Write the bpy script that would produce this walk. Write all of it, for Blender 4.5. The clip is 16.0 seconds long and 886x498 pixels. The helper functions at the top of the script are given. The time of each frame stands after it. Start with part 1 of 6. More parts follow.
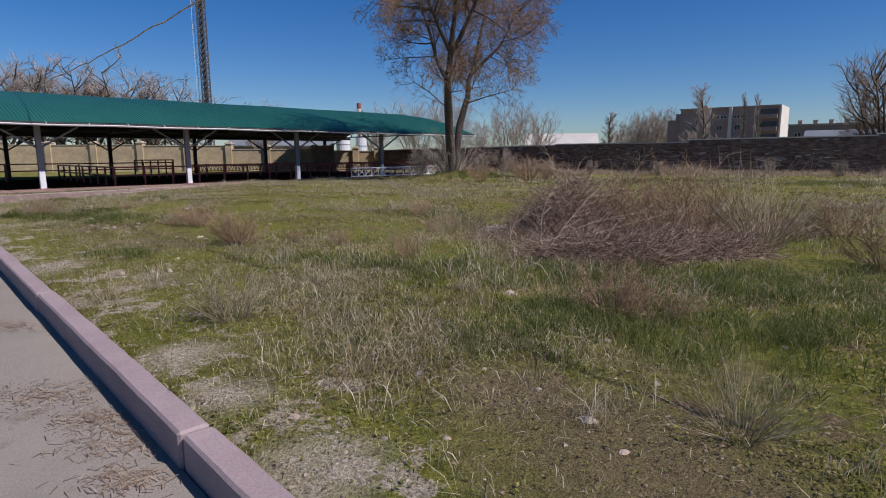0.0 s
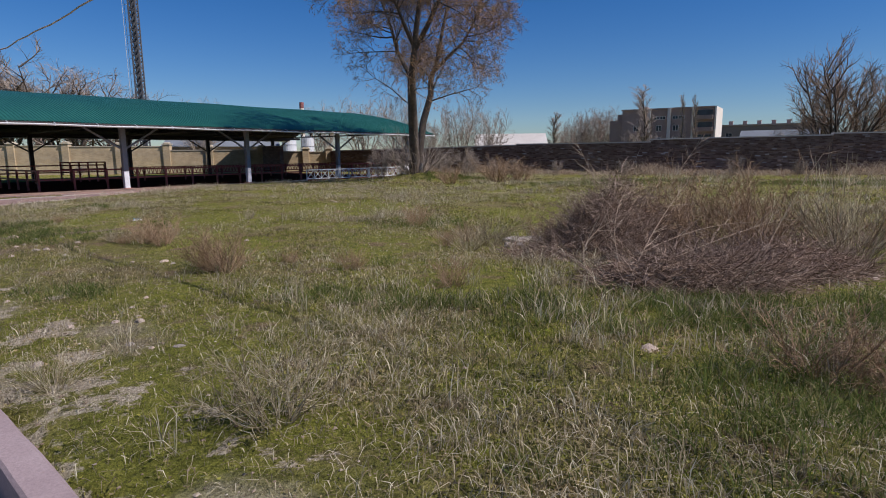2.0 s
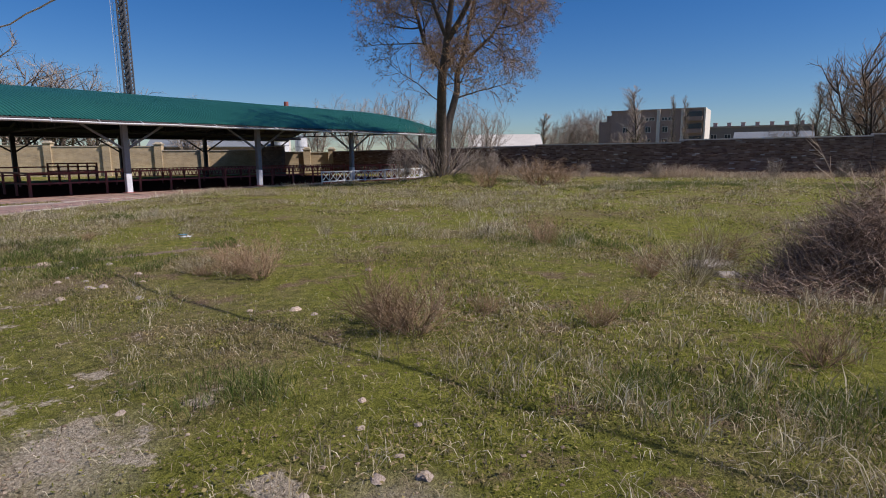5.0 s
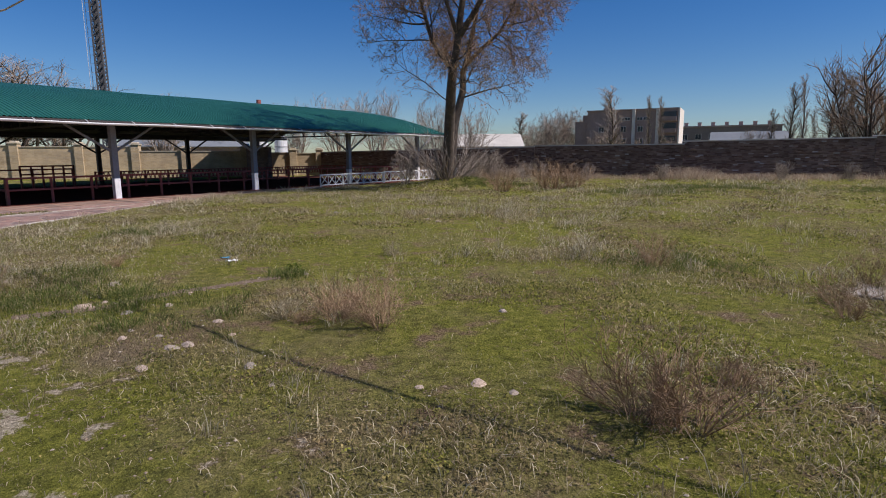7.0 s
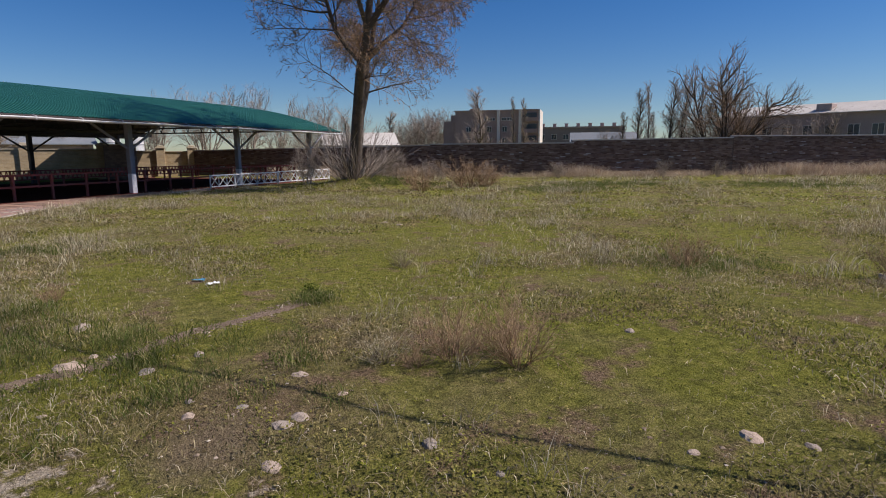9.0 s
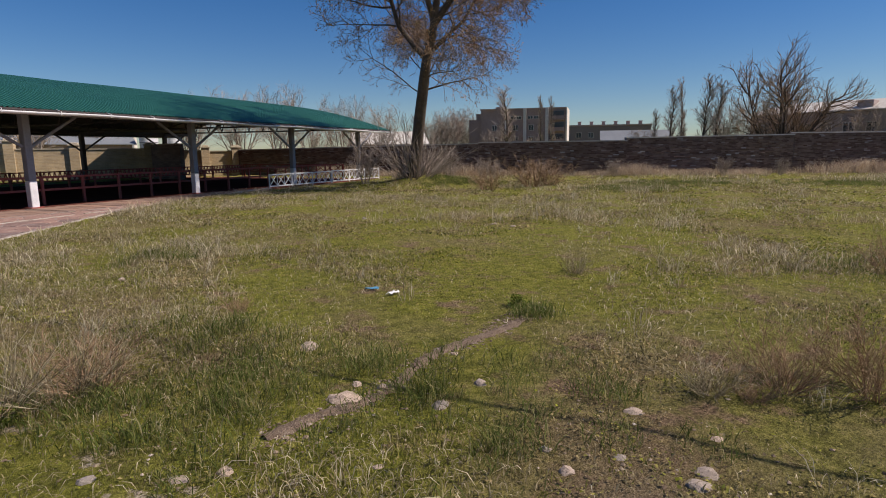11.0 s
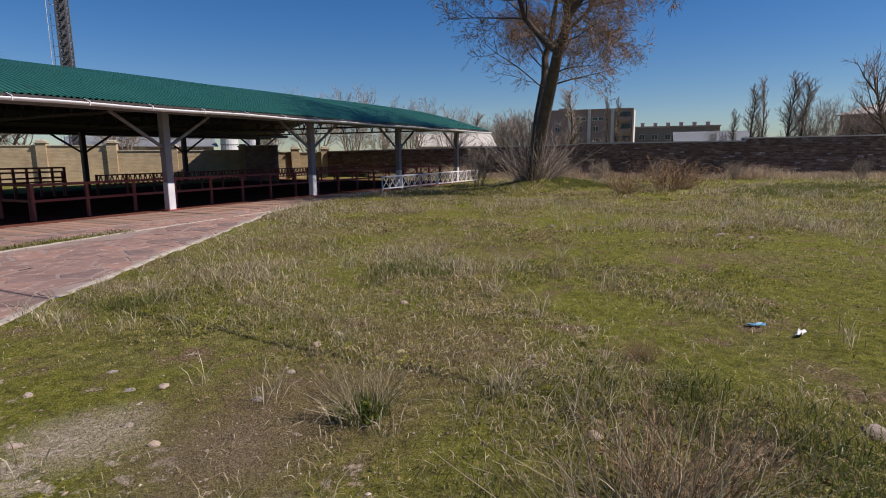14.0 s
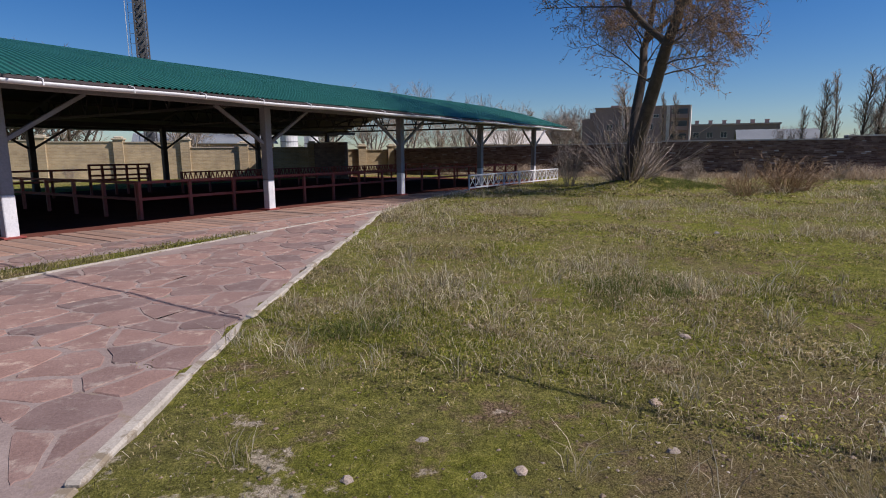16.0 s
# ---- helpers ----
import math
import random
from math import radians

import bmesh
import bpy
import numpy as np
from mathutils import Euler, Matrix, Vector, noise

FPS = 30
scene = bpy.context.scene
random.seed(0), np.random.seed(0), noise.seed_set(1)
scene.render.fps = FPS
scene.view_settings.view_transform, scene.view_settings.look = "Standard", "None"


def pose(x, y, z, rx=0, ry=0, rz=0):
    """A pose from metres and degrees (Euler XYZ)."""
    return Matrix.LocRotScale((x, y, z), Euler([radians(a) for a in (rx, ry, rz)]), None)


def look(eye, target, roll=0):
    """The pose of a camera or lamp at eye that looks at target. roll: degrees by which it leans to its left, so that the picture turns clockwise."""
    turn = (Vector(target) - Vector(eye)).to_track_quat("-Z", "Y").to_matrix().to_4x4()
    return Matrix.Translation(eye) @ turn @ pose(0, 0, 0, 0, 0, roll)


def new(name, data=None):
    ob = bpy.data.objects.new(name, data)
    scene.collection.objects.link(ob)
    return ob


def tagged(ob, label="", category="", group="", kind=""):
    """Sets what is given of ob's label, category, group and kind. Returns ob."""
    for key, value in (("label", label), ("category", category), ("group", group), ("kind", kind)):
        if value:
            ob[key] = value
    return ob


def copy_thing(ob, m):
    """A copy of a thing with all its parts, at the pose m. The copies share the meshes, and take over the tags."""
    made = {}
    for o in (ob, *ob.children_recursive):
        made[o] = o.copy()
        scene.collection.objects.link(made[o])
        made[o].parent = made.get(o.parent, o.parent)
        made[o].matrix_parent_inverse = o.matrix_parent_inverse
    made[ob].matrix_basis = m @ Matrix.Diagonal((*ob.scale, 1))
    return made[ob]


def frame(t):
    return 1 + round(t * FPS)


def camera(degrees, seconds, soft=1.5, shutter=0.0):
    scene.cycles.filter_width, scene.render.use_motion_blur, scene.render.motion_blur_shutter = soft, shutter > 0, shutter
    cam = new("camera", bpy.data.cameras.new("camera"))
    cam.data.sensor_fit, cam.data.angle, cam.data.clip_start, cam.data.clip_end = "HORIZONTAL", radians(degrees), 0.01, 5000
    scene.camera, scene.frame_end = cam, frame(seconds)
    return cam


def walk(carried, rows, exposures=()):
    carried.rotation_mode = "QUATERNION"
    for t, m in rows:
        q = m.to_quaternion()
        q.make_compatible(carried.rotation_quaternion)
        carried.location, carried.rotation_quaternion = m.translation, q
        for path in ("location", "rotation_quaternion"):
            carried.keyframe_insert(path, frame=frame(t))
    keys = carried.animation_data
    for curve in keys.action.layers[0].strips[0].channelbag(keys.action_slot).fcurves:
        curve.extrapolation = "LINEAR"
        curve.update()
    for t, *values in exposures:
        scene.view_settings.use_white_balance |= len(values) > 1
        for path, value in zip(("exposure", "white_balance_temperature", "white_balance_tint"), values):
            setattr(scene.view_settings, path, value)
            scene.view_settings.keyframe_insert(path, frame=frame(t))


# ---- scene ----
cam = camera(75.3, 16.0, soft=1.0)
SUN, SKY, EXPOSURE, KELVIN, TINT = 5.0, 0.064, 0.17, 6350, 18
PATH = [
    (0, (1.597, -1.342, 1.367), (1.509, 0.63, 1.043), -0.3),
    (0.5, (1.297, -0.952, 1.382), (1.227, 1.021, 1.064), -0.4),
    (1, (0.999, -0.513, 1.382), (0.973, 1.461, 1.059), -0.5),
    (1.5, (0.65, -0.118, 1.396), (0.667, 1.856, 1.075), -0.4),
    (2, (0.381, 0.34, 1.384), (0.488, 2.311, 1.06), -0.5),
    (2.5, (0.005, 0.79, 1.383), (0.156, 2.757, 1.058), -0.5),
    (3, (-0.352, 1.161, 1.402), (-0.179, 3.128, 1.08), -0.3),
    (3.5, (-0.754, 1.631, 1.444), (-0.561, 3.595, 1.118), -0.4),
    (4, (-1.22, 2.029, 1.469), (-1.026, 3.993, 1.147), -0.2),
    (4.5, (-1.587, 2.462, 1.42), (-1.385, 4.426, 1.099), -0.4),
    (5, (-2.022, 2.82, 1.399), (-1.84, 4.786, 1.078), -0.4),
    (7.5, (-4.07, 4.716, 1.59), (-3.689, 6.651, 1.26), -0.4),
    (8, (-4.508, 5.075, 1.577), (-3.874, 6.943, 1.252), -0.4),
    (8.5, (-5.016, 5.538, 1.549), (-4.283, 7.369, 1.218), -0.4),
    (11, (-7.077, 7.272, 1.519), (-6.402, 9.124, 1.185), -0.6),
    (11.5, (-7.53, 7.625, 1.53), (-6.897, 9.494, 1.203), -0.6),
    (12, (-7.942, 8.033, 1.512), (-7.329, 9.908, 1.184), -0.6),
    (12.5, (-8.372, 8.396, 1.493), (-7.812, 10.288, 1.166), -0.6),
    (13, (-8.713, 8.77, 1.479), (-8.167, 10.666, 1.154), -0.6),
    (13.5, (-9.088, 9.161, 1.476), (-8.551, 11.059, 1.147), -0.7),
    (14, (-9.474, 9.527, 1.483), (-8.955, 11.432, 1.159), -0.6),
    (14.5, (-9.882, 9.953, 1.487), (-9.387, 11.863, 1.159), -0.6),
    (15, (-10.328, 10.292, 1.499), (-9.905, 12.22, 1.175), -0.6),
    (15.5, (-10.698, 10.663, 1.482), (-10.308, 12.598, 1.158), -0.5),
    (16, (-11.132, 11.042, 1.493), (-10.745, 12.976, 1.163), -0.4),
]
walk(cam, [(t, look(eye, target, roll)) for t, eye, target, roll in PATH], [(0.0, EXPOSURE - 0.06, KELVIN - 250, TINT), (5.0, EXPOSURE, KELVIN - 50, TINT), (8.5, EXPOSURE + 0.03, KELVIN + 100, TINT), (11.0, EXPOSURE + 0.05, KELVIN + 600, TINT), (13.0, EXPOSURE + 0.05, KELVIN + 550, TINT), (16.0, EXPOSURE + 0.02, KELVIN + 50, TINT)])

# ---- world and sun ----
SUN_TO = Vector((0.83, -0.37, 1.0)).normalized()
world = bpy.data.worlds.new("world")
scene.world = world
world.use_nodes = True
_nt = world.node_tree
_sky = _nt.nodes.new("ShaderNodeTexSky")
_sky.sky_type = "NISHITA"
_sky.sun_disc = False
_sky.sun_elevation = math.asin(SUN_TO.z)
_sky.sun_rotation = math.atan2(SUN_TO.x, SUN_TO.y)
_sky.air_density, _sky.dust_density, _sky.ozone_density = 1.0, 0.15, 3.2
_hs = _nt.nodes.new("ShaderNodeHueSaturation")
_hs.inputs["Saturation"].default_value = 1.38
_hs.inputs["Hue"].default_value = 0.503
_nt.links.new(_sky.outputs[0], _hs.inputs["Color"])
_tint = _nt.nodes.new("ShaderNodeMix")
_tint.data_type, _tint.blend_type = "RGBA", "MULTIPLY"
_tint.inputs[0].default_value = 1.0
_tint.inputs[7].default_value = (0.83, 0.96, 1.12, 1)
_nt.links.new(_hs.outputs[0], _tint.inputs[6])
_nt.links.new(_tint.outputs[2], _nt.nodes["Background"].inputs[0])
_nt.nodes["Background"].inputs[1].default_value = SKY
sun = new("sun", bpy.data.lights.new("sun", "SUN"))
sun.data.energy, sun.data.angle, sun.data.color = SUN, radians(0.5), (1.0, 0.935, 0.845)
sun.matrix_world = look((0, 0, 60), Vector((0, 0, 60)) - SUN_TO)

# ---- small helpers ----
rnd = random.Random(7)


def part(name, bm, material, parent=None, label="", smooth=False):
    me = bpy.data.meshes.new(name)
    bm.to_mesh(me)
    bm.free()
    return mesh_part(name, me, material, parent, label, smooth)


def mesh_part(name, me, material, parent=None, label="", smooth=False):
    me.materials.append(material)
    if smooth:
        me.polygons.foreach_set("use_smooth", [True] * len(me.polygons))
    ob = new(name, me)
    if parent:
        ob.parent = parent
    if label:
        ob["label"] = label
    return ob


def raw(name, verts, faces, material, parent=None, label="", smooth=False):
    me = bpy.data.meshes.new(name)
    me.from_pydata(verts, [], faces)
    return mesh_part(name, me, material, parent, label, smooth)


def base(name, m, label, category, group="", kind=""):
    ob = new(name)
    ob.matrix_basis = m
    return tagged(ob, label, category, group, kind)


def box(bm, lo, hi, bevel=0.0, m=None):
    c = [(a + b) / 2 for a, b in zip(lo, hi)]
    s = [abs(b - a) for a, b in zip(lo, hi)]
    mat4 = Matrix.Translation(c) @ Matrix.Diagonal((*s, 1))
    vs = bmesh.ops.create_cube(bm, size=1, matrix=mat4)["verts"]
    if bevel:
        es = list({e for v in vs for e in v.link_edges})
        vs = list({v for f in bmesh.ops.bevel(bm, geom=es, offset=bevel, segments=1, affect="EDGES")["faces"] for v in f.verts} | {v for v in vs if v.is_valid})
    if m:
        bmesh.ops.transform(bm, matrix=m, verts=vs)
    return bm


def bar(bm, a, b, w, h=None, bevel=0.0):
    """A square bar from a to b."""
    a, b = Vector(a), Vector(b)
    d = b - a
    q = d.to_track_quat("Z", "Y").to_matrix().to_4x4()
    return box(bm, (-w / 2, -(h or w) / 2, 0), (w / 2, (h or w) / 2, d.length), bevel, Matrix.Translation(a) @ q)


def rod(bm, a, b, r, r2=None, sides=8):
    a, b = Vector(a), Vector(b)
    d = b - a
    m = Matrix.Translation((a + b) / 2) @ d.to_track_quat("Z", "Y").to_matrix().to_4x4()
    bmesh.ops.create_cone(bm, cap_ends=True, segments=sides, radius1=r, radius2=r if r2 is None else r2, depth=d.length, matrix=m)
    return bm


def B_():
    return bmesh.new()


def fbm(x, y, s, seed=0.0):
    return noise.fractal(Vector((x * s + seed, y * s - seed, seed)), 1.0, 2.0, 3)


# ---- materials ----
def nodes_of(name):
    m = bpy.data.materials.new(name)
    m.use_nodes = True
    nt = m.node_tree
    return m, nt, nt.nodes["Principled BSDF"]


def noise_node(nt, vec, scale, detail=5.0, rough=0.6):
    n = nt.nodes.new("ShaderNodeTexNoise")
    n.inputs["Scale"].default_value, n.inputs["Detail"].default_value, n.inputs["Roughness"].default_value = scale, detail, rough
    if vec is not None:
        nt.links.new(vec, n.inputs["Vector"])
    return n.outputs["Fac"]


def ramp(nt, fac, stops):
    r = nt.nodes.new("ShaderNodeValToRGB")
    while len(r.color_ramp.elements) < len(stops):
        r.color_ramp.elements.new(0.5)
    for e, (p, c) in zip(r.color_ramp.elements, stops):
        e.position, e.color = p, (*c, 1) if len(c) == 3 else c
    nt.links.new(fac, r.inputs["Fac"])
    return r.outputs["Color"]


def mix(nt, fac, a, b, kind="MIX"):
    n = nt.nodes.new("ShaderNodeMix")
    n.data_type, n.blend_type = "RGBA", kind
    for sock, val in ((n.inputs[0], fac), (n.inputs[6], a), (n.inputs[7], b)):
        if hasattr(val, "links"):
            nt.links.new(val, sock)
        else:
            sock.default_value = val if isinstance(val, float) else (*val, 1)
    return n.outputs[2]


def bumped(nt, bsdf, height, strength, dist=0.02):
    b = nt.nodes.new("ShaderNodeBump")
    b.inputs["Strength"].default_value, b.inputs["Distance"].default_value = strength, dist
    nt.links.new(height, b.inputs["Height"])
    nt.links.new(b.outputs[0], bsdf.inputs["Normal"])


def coords(nt, kind="Object"):
    if kind == "World":
        return nt.nodes.new("ShaderNodeNewGeometry").outputs["Position"]
    return nt.nodes.new("ShaderNodeTexCoord").outputs[kind]


def surf(name, dark, light, scale=2.0, fine=40.0, rough=0.8, metal=0.0, bump=0.3, stain=None, stain_at=0.62, vary=0.0, kind="Object", dist=0.01):
    """Two-scale mottled surface, with optional stains and a shade of its own for each object."""
    m, nt, p = nodes_of(name)
    vec = coords(nt, kind)
    big, small = noise_node(nt, vec, scale), noise_node(nt, vec, fine, 6)
    col = ramp(nt, big, [(0.3, dark), (0.7, light)])
    col = mix(nt, 0.35, col, ramp(nt, small, [(0.3, tuple(c * 0.7 for c in dark)), (0.7, tuple(min(1, c * 1.15) for c in light))]))
    if stain:
        col = mix(nt, ramp(nt, noise_node(nt, vec, scale * 2.3, 7, 0.7), [(stain_at, (0, 0, 0)), (stain_at + 0.1, (1, 1, 1))]), col, stain)
    if vary:
        info = nt.nodes.new("ShaderNodeObjectInfo")
        col = mix(nt, 1.0, col, ramp(nt, info.outputs["Random"], [(0, (1 - vary,) * 3), (1, (1 + vary * 0.4, 1, 1 - vary * 0.3))]), "MULTIPLY")
    nt.links.new(col, p.inputs["Base Color"])
    p.inputs["Roughness"].default_value, p.inputs["Metallic"].default_value = rough, metal
    if bump:
        bumped(nt, p, small, bump, dist)
    return m


def island(name, stops, rough=0.75, trans=0.0, dry=None):
    """A colour of its own for each blade, leaf or twig of a joined mesh."""
    m, nt, p = nodes_of(name)
    g = nt.nodes.new("ShaderNodeNewGeometry")
    col = ramp(nt, g.outputs["Random Per Island"], stops)
    if dry:
        col = mix(nt, ramp(nt, noise_node(nt, g.outputs["Position"], 0.55, 7, 0.74), [(0.45, (0, 0, 0)), (0.54, (0.92, 0.92, 0.92))]), col, ramp(nt, g.outputs["Random Per Island"], dry))
    wide = noise_node(nt, g.outputs["Position"], 0.7, 3)
    col = mix(nt, 0.6, col, ramp(nt, wide, [(0.3, (0.55, 0.55, 0.55)), (0.7, (1.2, 1.2, 1.2))]), "MULTIPLY")
    if dry:
        clump = noise_node(nt, g.outputs["Position"], 3.2, 5, 0.7)
        col = mix(nt, 0.8, col, ramp(nt, clump, [(0.36, (0.42, 0.46, 0.5)), (0.5, (0.92, 0.92, 0.92)), (0.62, (1.3, 1.28, 1.22))]), "MULTIPLY")
    nt.links.new(col, p.inputs["Base Color"])
    p.inputs["Roughness"].default_value = rough
    p.inputs["Specular IOR Level"].default_value = 0.2
    if trans:
        tr, mx = nt.nodes.new("ShaderNodeBsdfTranslucent"), nt.nodes.new("ShaderNodeMixShader")
        mx.inputs[0].default_value = trans
        nt.links.new(col, tr.inputs["Color"])
        nt.links.new(p.outputs[0], mx.inputs[1])
        nt.links.new(tr.outputs[0], mx.inputs[2])
        nt.links.new(mx.outputs[0], nt.nodes["Material Output"].inputs["Surface"])
    return m


def brick(name, c1, c2, mortar, length=0.26, height=0.085, stain=None, bump=0.6):
    m, nt, p = nodes_of(name)
    vec = coords(nt, "Object")
    sep, comb = nt.nodes.new("ShaderNodeSeparateXYZ"), nt.nodes.new("ShaderNodeCombineXYZ")
    nt.links.new(vec, sep.inputs[0])
    add = nt.nodes.new("ShaderNodeMath")
    nt.links.new(sep.outputs[0], add.inputs[0])
    nt.links.new(sep.outputs[1], add.inputs[1])
    nt.links.new(add.outputs[0], comb.inputs[0])
    nt.links.new(sep.outputs[2], comb.inputs[1])
    b = nt.nodes.new("ShaderNodeTexBrick")
    b.inputs["Scale"].default_value, b.inputs["Brick Width"].default_value, b.inputs["Row Height"].default_value = 1.0, length, height
    b.inputs["Mortar Size"].default_value, b.inputs["Bias"].default_value = 0.009, 0.0
    for k, c in (("Color1", c1), ("Color2", c2), ("Mortar", mortar)):
        b.inputs[k].default_value = (*c, 1)
    nt.links.new(comb.outputs[0], b.inputs["Vector"])
    big = noise_node(nt, vec, 0.9, 6, 0.65)
    col = mix(nt, 0.7, b.outputs["Color"], ramp(nt, big, [(0.3, (0.6, 0.6, 0.62)), (0.7, (1.2, 1.18, 1.15))]), "MULTIPLY")
    if stain:
        col = mix(nt, ramp(nt, noise_node(nt, vec, 1.6, 8, 0.75), [(0.62, (0, 0, 0)), (0.72, (0.8, 0.8, 0.8))]), col, stain)
    nt.links.new(col, p.inputs["Base Color"])
    p.inputs["Roughness"].default_value = 0.9
    inv = nt.nodes.new("ShaderNodeMath")
    inv.operation = "SUBTRACT"
    inv.inputs[0].default_value = 1.0
    nt.links.new(b.outputs["Fac"], inv.inputs[1])
    bumped(nt, p, inv.outputs[0], bump, 0.012)
    return m


M_asphalt = surf("worn_asphalt", (0.19, 0.165, 0.135), (0.29, 0.255, 0.215), 0.9, 90, 0.95, bump=0.6, stain=(0.14, 0.11, 0.075), stain_at=0.58, kind="World")
M_kerb = surf("pink_painted_concrete", (0.25, 0.185, 0.185), (0.34, 0.265, 0.26), 3, 70, 0.85, bump=0.35, stain=(0.27, 0.18, 0.15), stain_at=0.64)
M_mortar = surf("pale_mortar", (0.19, 0.14, 0.125), (0.3, 0.24, 0.215), 2, 60, 0.95, bump=0.5, stain=(0.22, 0.17, 0.12), stain_at=0.56, kind="World")
M_flag = surf("red_sandstone", (0.185, 0.118, 0.105), (0.3, 0.215, 0.195), 2.5, 45, 0.85, bump=0.6, stain=(0.36, 0.3, 0.265), stain_at=0.54, vary=0.35, kind="World")
M_edge = surf("pale_edging_stone", (0.27, 0.24, 0.2), (0.45, 0.41, 0.355), 3, 60, 0.9, bump=0.5, stain=(0.2, 0.16, 0.11), stain_at=0.52)
M_plank = surf("weathered_plank", (0.2, 0.12, 0.095), (0.36, 0.26, 0.21), 4, 60, 0.85, bump=0.5, vary=0.3)
M_roof = surf("green_sheet_roof", (0.012, 0.085, 0.065), (0.022, 0.125, 0.09), 0.5, 15, 0.42, bump=0.06, stain=(0.02, 0.06, 0.05), stain_at=0.62)
# underside of the roof, its shade put into a near-black colour
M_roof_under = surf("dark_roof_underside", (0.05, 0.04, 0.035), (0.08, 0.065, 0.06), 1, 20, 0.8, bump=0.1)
M_gutter = surf("white_gutter_metal", (0.55, 0.56, 0.58), (0.72, 0.73, 0.74), 2, 30, 0.45, bump=0.1, stain=(0.3, 0.28, 0.26), stain_at=0.66)
M_post = surf("grey_painted_steel", (0.17, 0.17, 0.19), (0.25, 0.25, 0.275), 2, 30, 0.55, bump=0.1, stain=(0.12, 0.08, 0.06), stain_at=0.7)
M_white = surf("white_paint", (0.5, 0.51, 0.54), (0.7, 0.7, 0.72), 3, 40, 0.6, bump=0.15, stain=(0.36, 0.31, 0.26), stain_at=0.64)
# steel under the roof: shade is put into this dark colour
M_shadesteel = surf("shade_dark_steel", (0.035, 0.025, 0.025), (0.06, 0.045, 0.045), 2, 30, 0.6, bump=0.1)
M_maroon = surf("maroon_painted_rail", (0.19, 0.032, 0.026), (0.29, 0.06, 0.048), 2, 40, 0.55, bump=0.15, stain=(0.12, 0.045, 0.035), stain_at=0.66)
# reddish floor with the roof's shade put into its colour, no sheen
M_floor = surf("shade_dark_pavilion_floor", (0.085, 0.03, 0.024), (0.14, 0.06, 0.048), 1, 30, 1.0, bump=0.3)
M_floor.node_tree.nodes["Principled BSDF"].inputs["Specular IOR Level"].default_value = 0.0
M_beige = brick("beige_brick", (0.42, 0.32, 0.185), (0.52, 0.41, 0.25), (0.5, 0.42, 0.3))
M_cap = surf("beige_render", (0.42, 0.36, 0.26), (0.52, 0.46, 0.35), 2, 40, 0.9)
M_brown = brick("brown_brick", (0.15, 0.1, 0.08), (0.25, 0.18, 0.15), (0.17, 0.135, 0.115), 0.4, 0.12, stain=(0.3, 0.26, 0.24))
M_brickwork = island("weathered_brown_bricks", [(0, (0.115, 0.066, 0.05)), (0.5, (0.19, 0.122, 0.094)), (0.93, (0.27, 0.185, 0.15)), (0.985, (0.36, 0.32, 0.3)), (1, (0.45, 0.42, 0.4))], 0.95)
M_coping = surf("cement_coping", (0.42, 0.38, 0.35), (0.6, 0.56, 0.52), 2, 30, 0.9)
M_bark = surf("grey_brown_bark", (0.05, 0.037, 0.028), (0.125, 0.095, 0.072), 6, 40, 0.9, bump=0.8, dist=0.03)
M_twig = island("bare_twigs", [(0, (0.17, 0.11, 0.07)), (1, (0.42, 0.29, 0.19))], trans=0.2)
# distance haze put into the colour: paler, greyer twigs; nearer thickets share it
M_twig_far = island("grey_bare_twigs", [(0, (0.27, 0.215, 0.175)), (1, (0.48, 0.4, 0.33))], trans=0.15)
M_bud = island("russet_buds", [(0, (0.3, 0.13, 0.05)), (0.6, (0.45, 0.26, 0.12)), (1, (0.42, 0.32, 0.16))], trans=0.35)
M_terrace = surf("grey_brown_render", (0.17, 0.135, 0.125), (0.24, 0.2, 0.185), 0.3, 4, 0.9, bump=0.1)
M_panel = surf("brown_grey_concrete_panel", (0.27, 0.185, 0.16), (0.38, 0.28, 0.245), 0.3, 4, 0.9, bump=0.1, stain=(0.2, 0.14, 0.125), stain_at=0.58)
M_pale = surf("pale_panel", (0.56, 0.51, 0.45), (0.7, 0.65, 0.58), 0.3, 3, 0.9, bump=0.1)
M_glass = surf("dark_window_glass", (0.02, 0.025, 0.03), (0.05, 0.06, 0.07), 0.2, 2, 0.15, bump=0.0)
M_slate = surf("pale_sheet_roof", (0.4, 0.37, 0.33), (0.55, 0.52, 0.47), 0.3, 5, 0.8, bump=0.2, stain=(0.28, 0.24, 0.2), stain_at=0.62)
M_bluegrey = surf("blue_grey_sheet_roof", (0.13, 0.15, 0.17), (0.19, 0.21, 0.23), 0.3, 5, 0.8, bump=0.1)
M_mast = surf("mast_steel", (0.06, 0.06, 0.065), (0.12, 0.12, 0.125), 1, 10, 0.6, bump=0.1)
M_redband = surf("red_band_paint", (0.2, 0.06, 0.055), (0.3, 0.1, 0.09), 1, 10, 0.7, bump=0)
M_cable = surf("sheathed_cable", (0.42, 0.34, 0.24), (0.56, 0.47, 0.34), 20, 90, 0.7, bump=0.2)
M_stone = surf("pale_field_stone", (0.32, 0.275, 0.23), (0.52, 0.46, 0.4), 6, 50, 0.9, bump=0.6, stain=(0.22, 0.18, 0.13), stain_at=0.6, vary=0.35)
M_slab = surf("old_concrete_slab", (0.22, 0.19, 0.16), (0.34, 0.3, 0.26), 3, 50, 0.9, bump=0.5, stain=(0.17, 0.14, 0.1), stain_at=0.55)
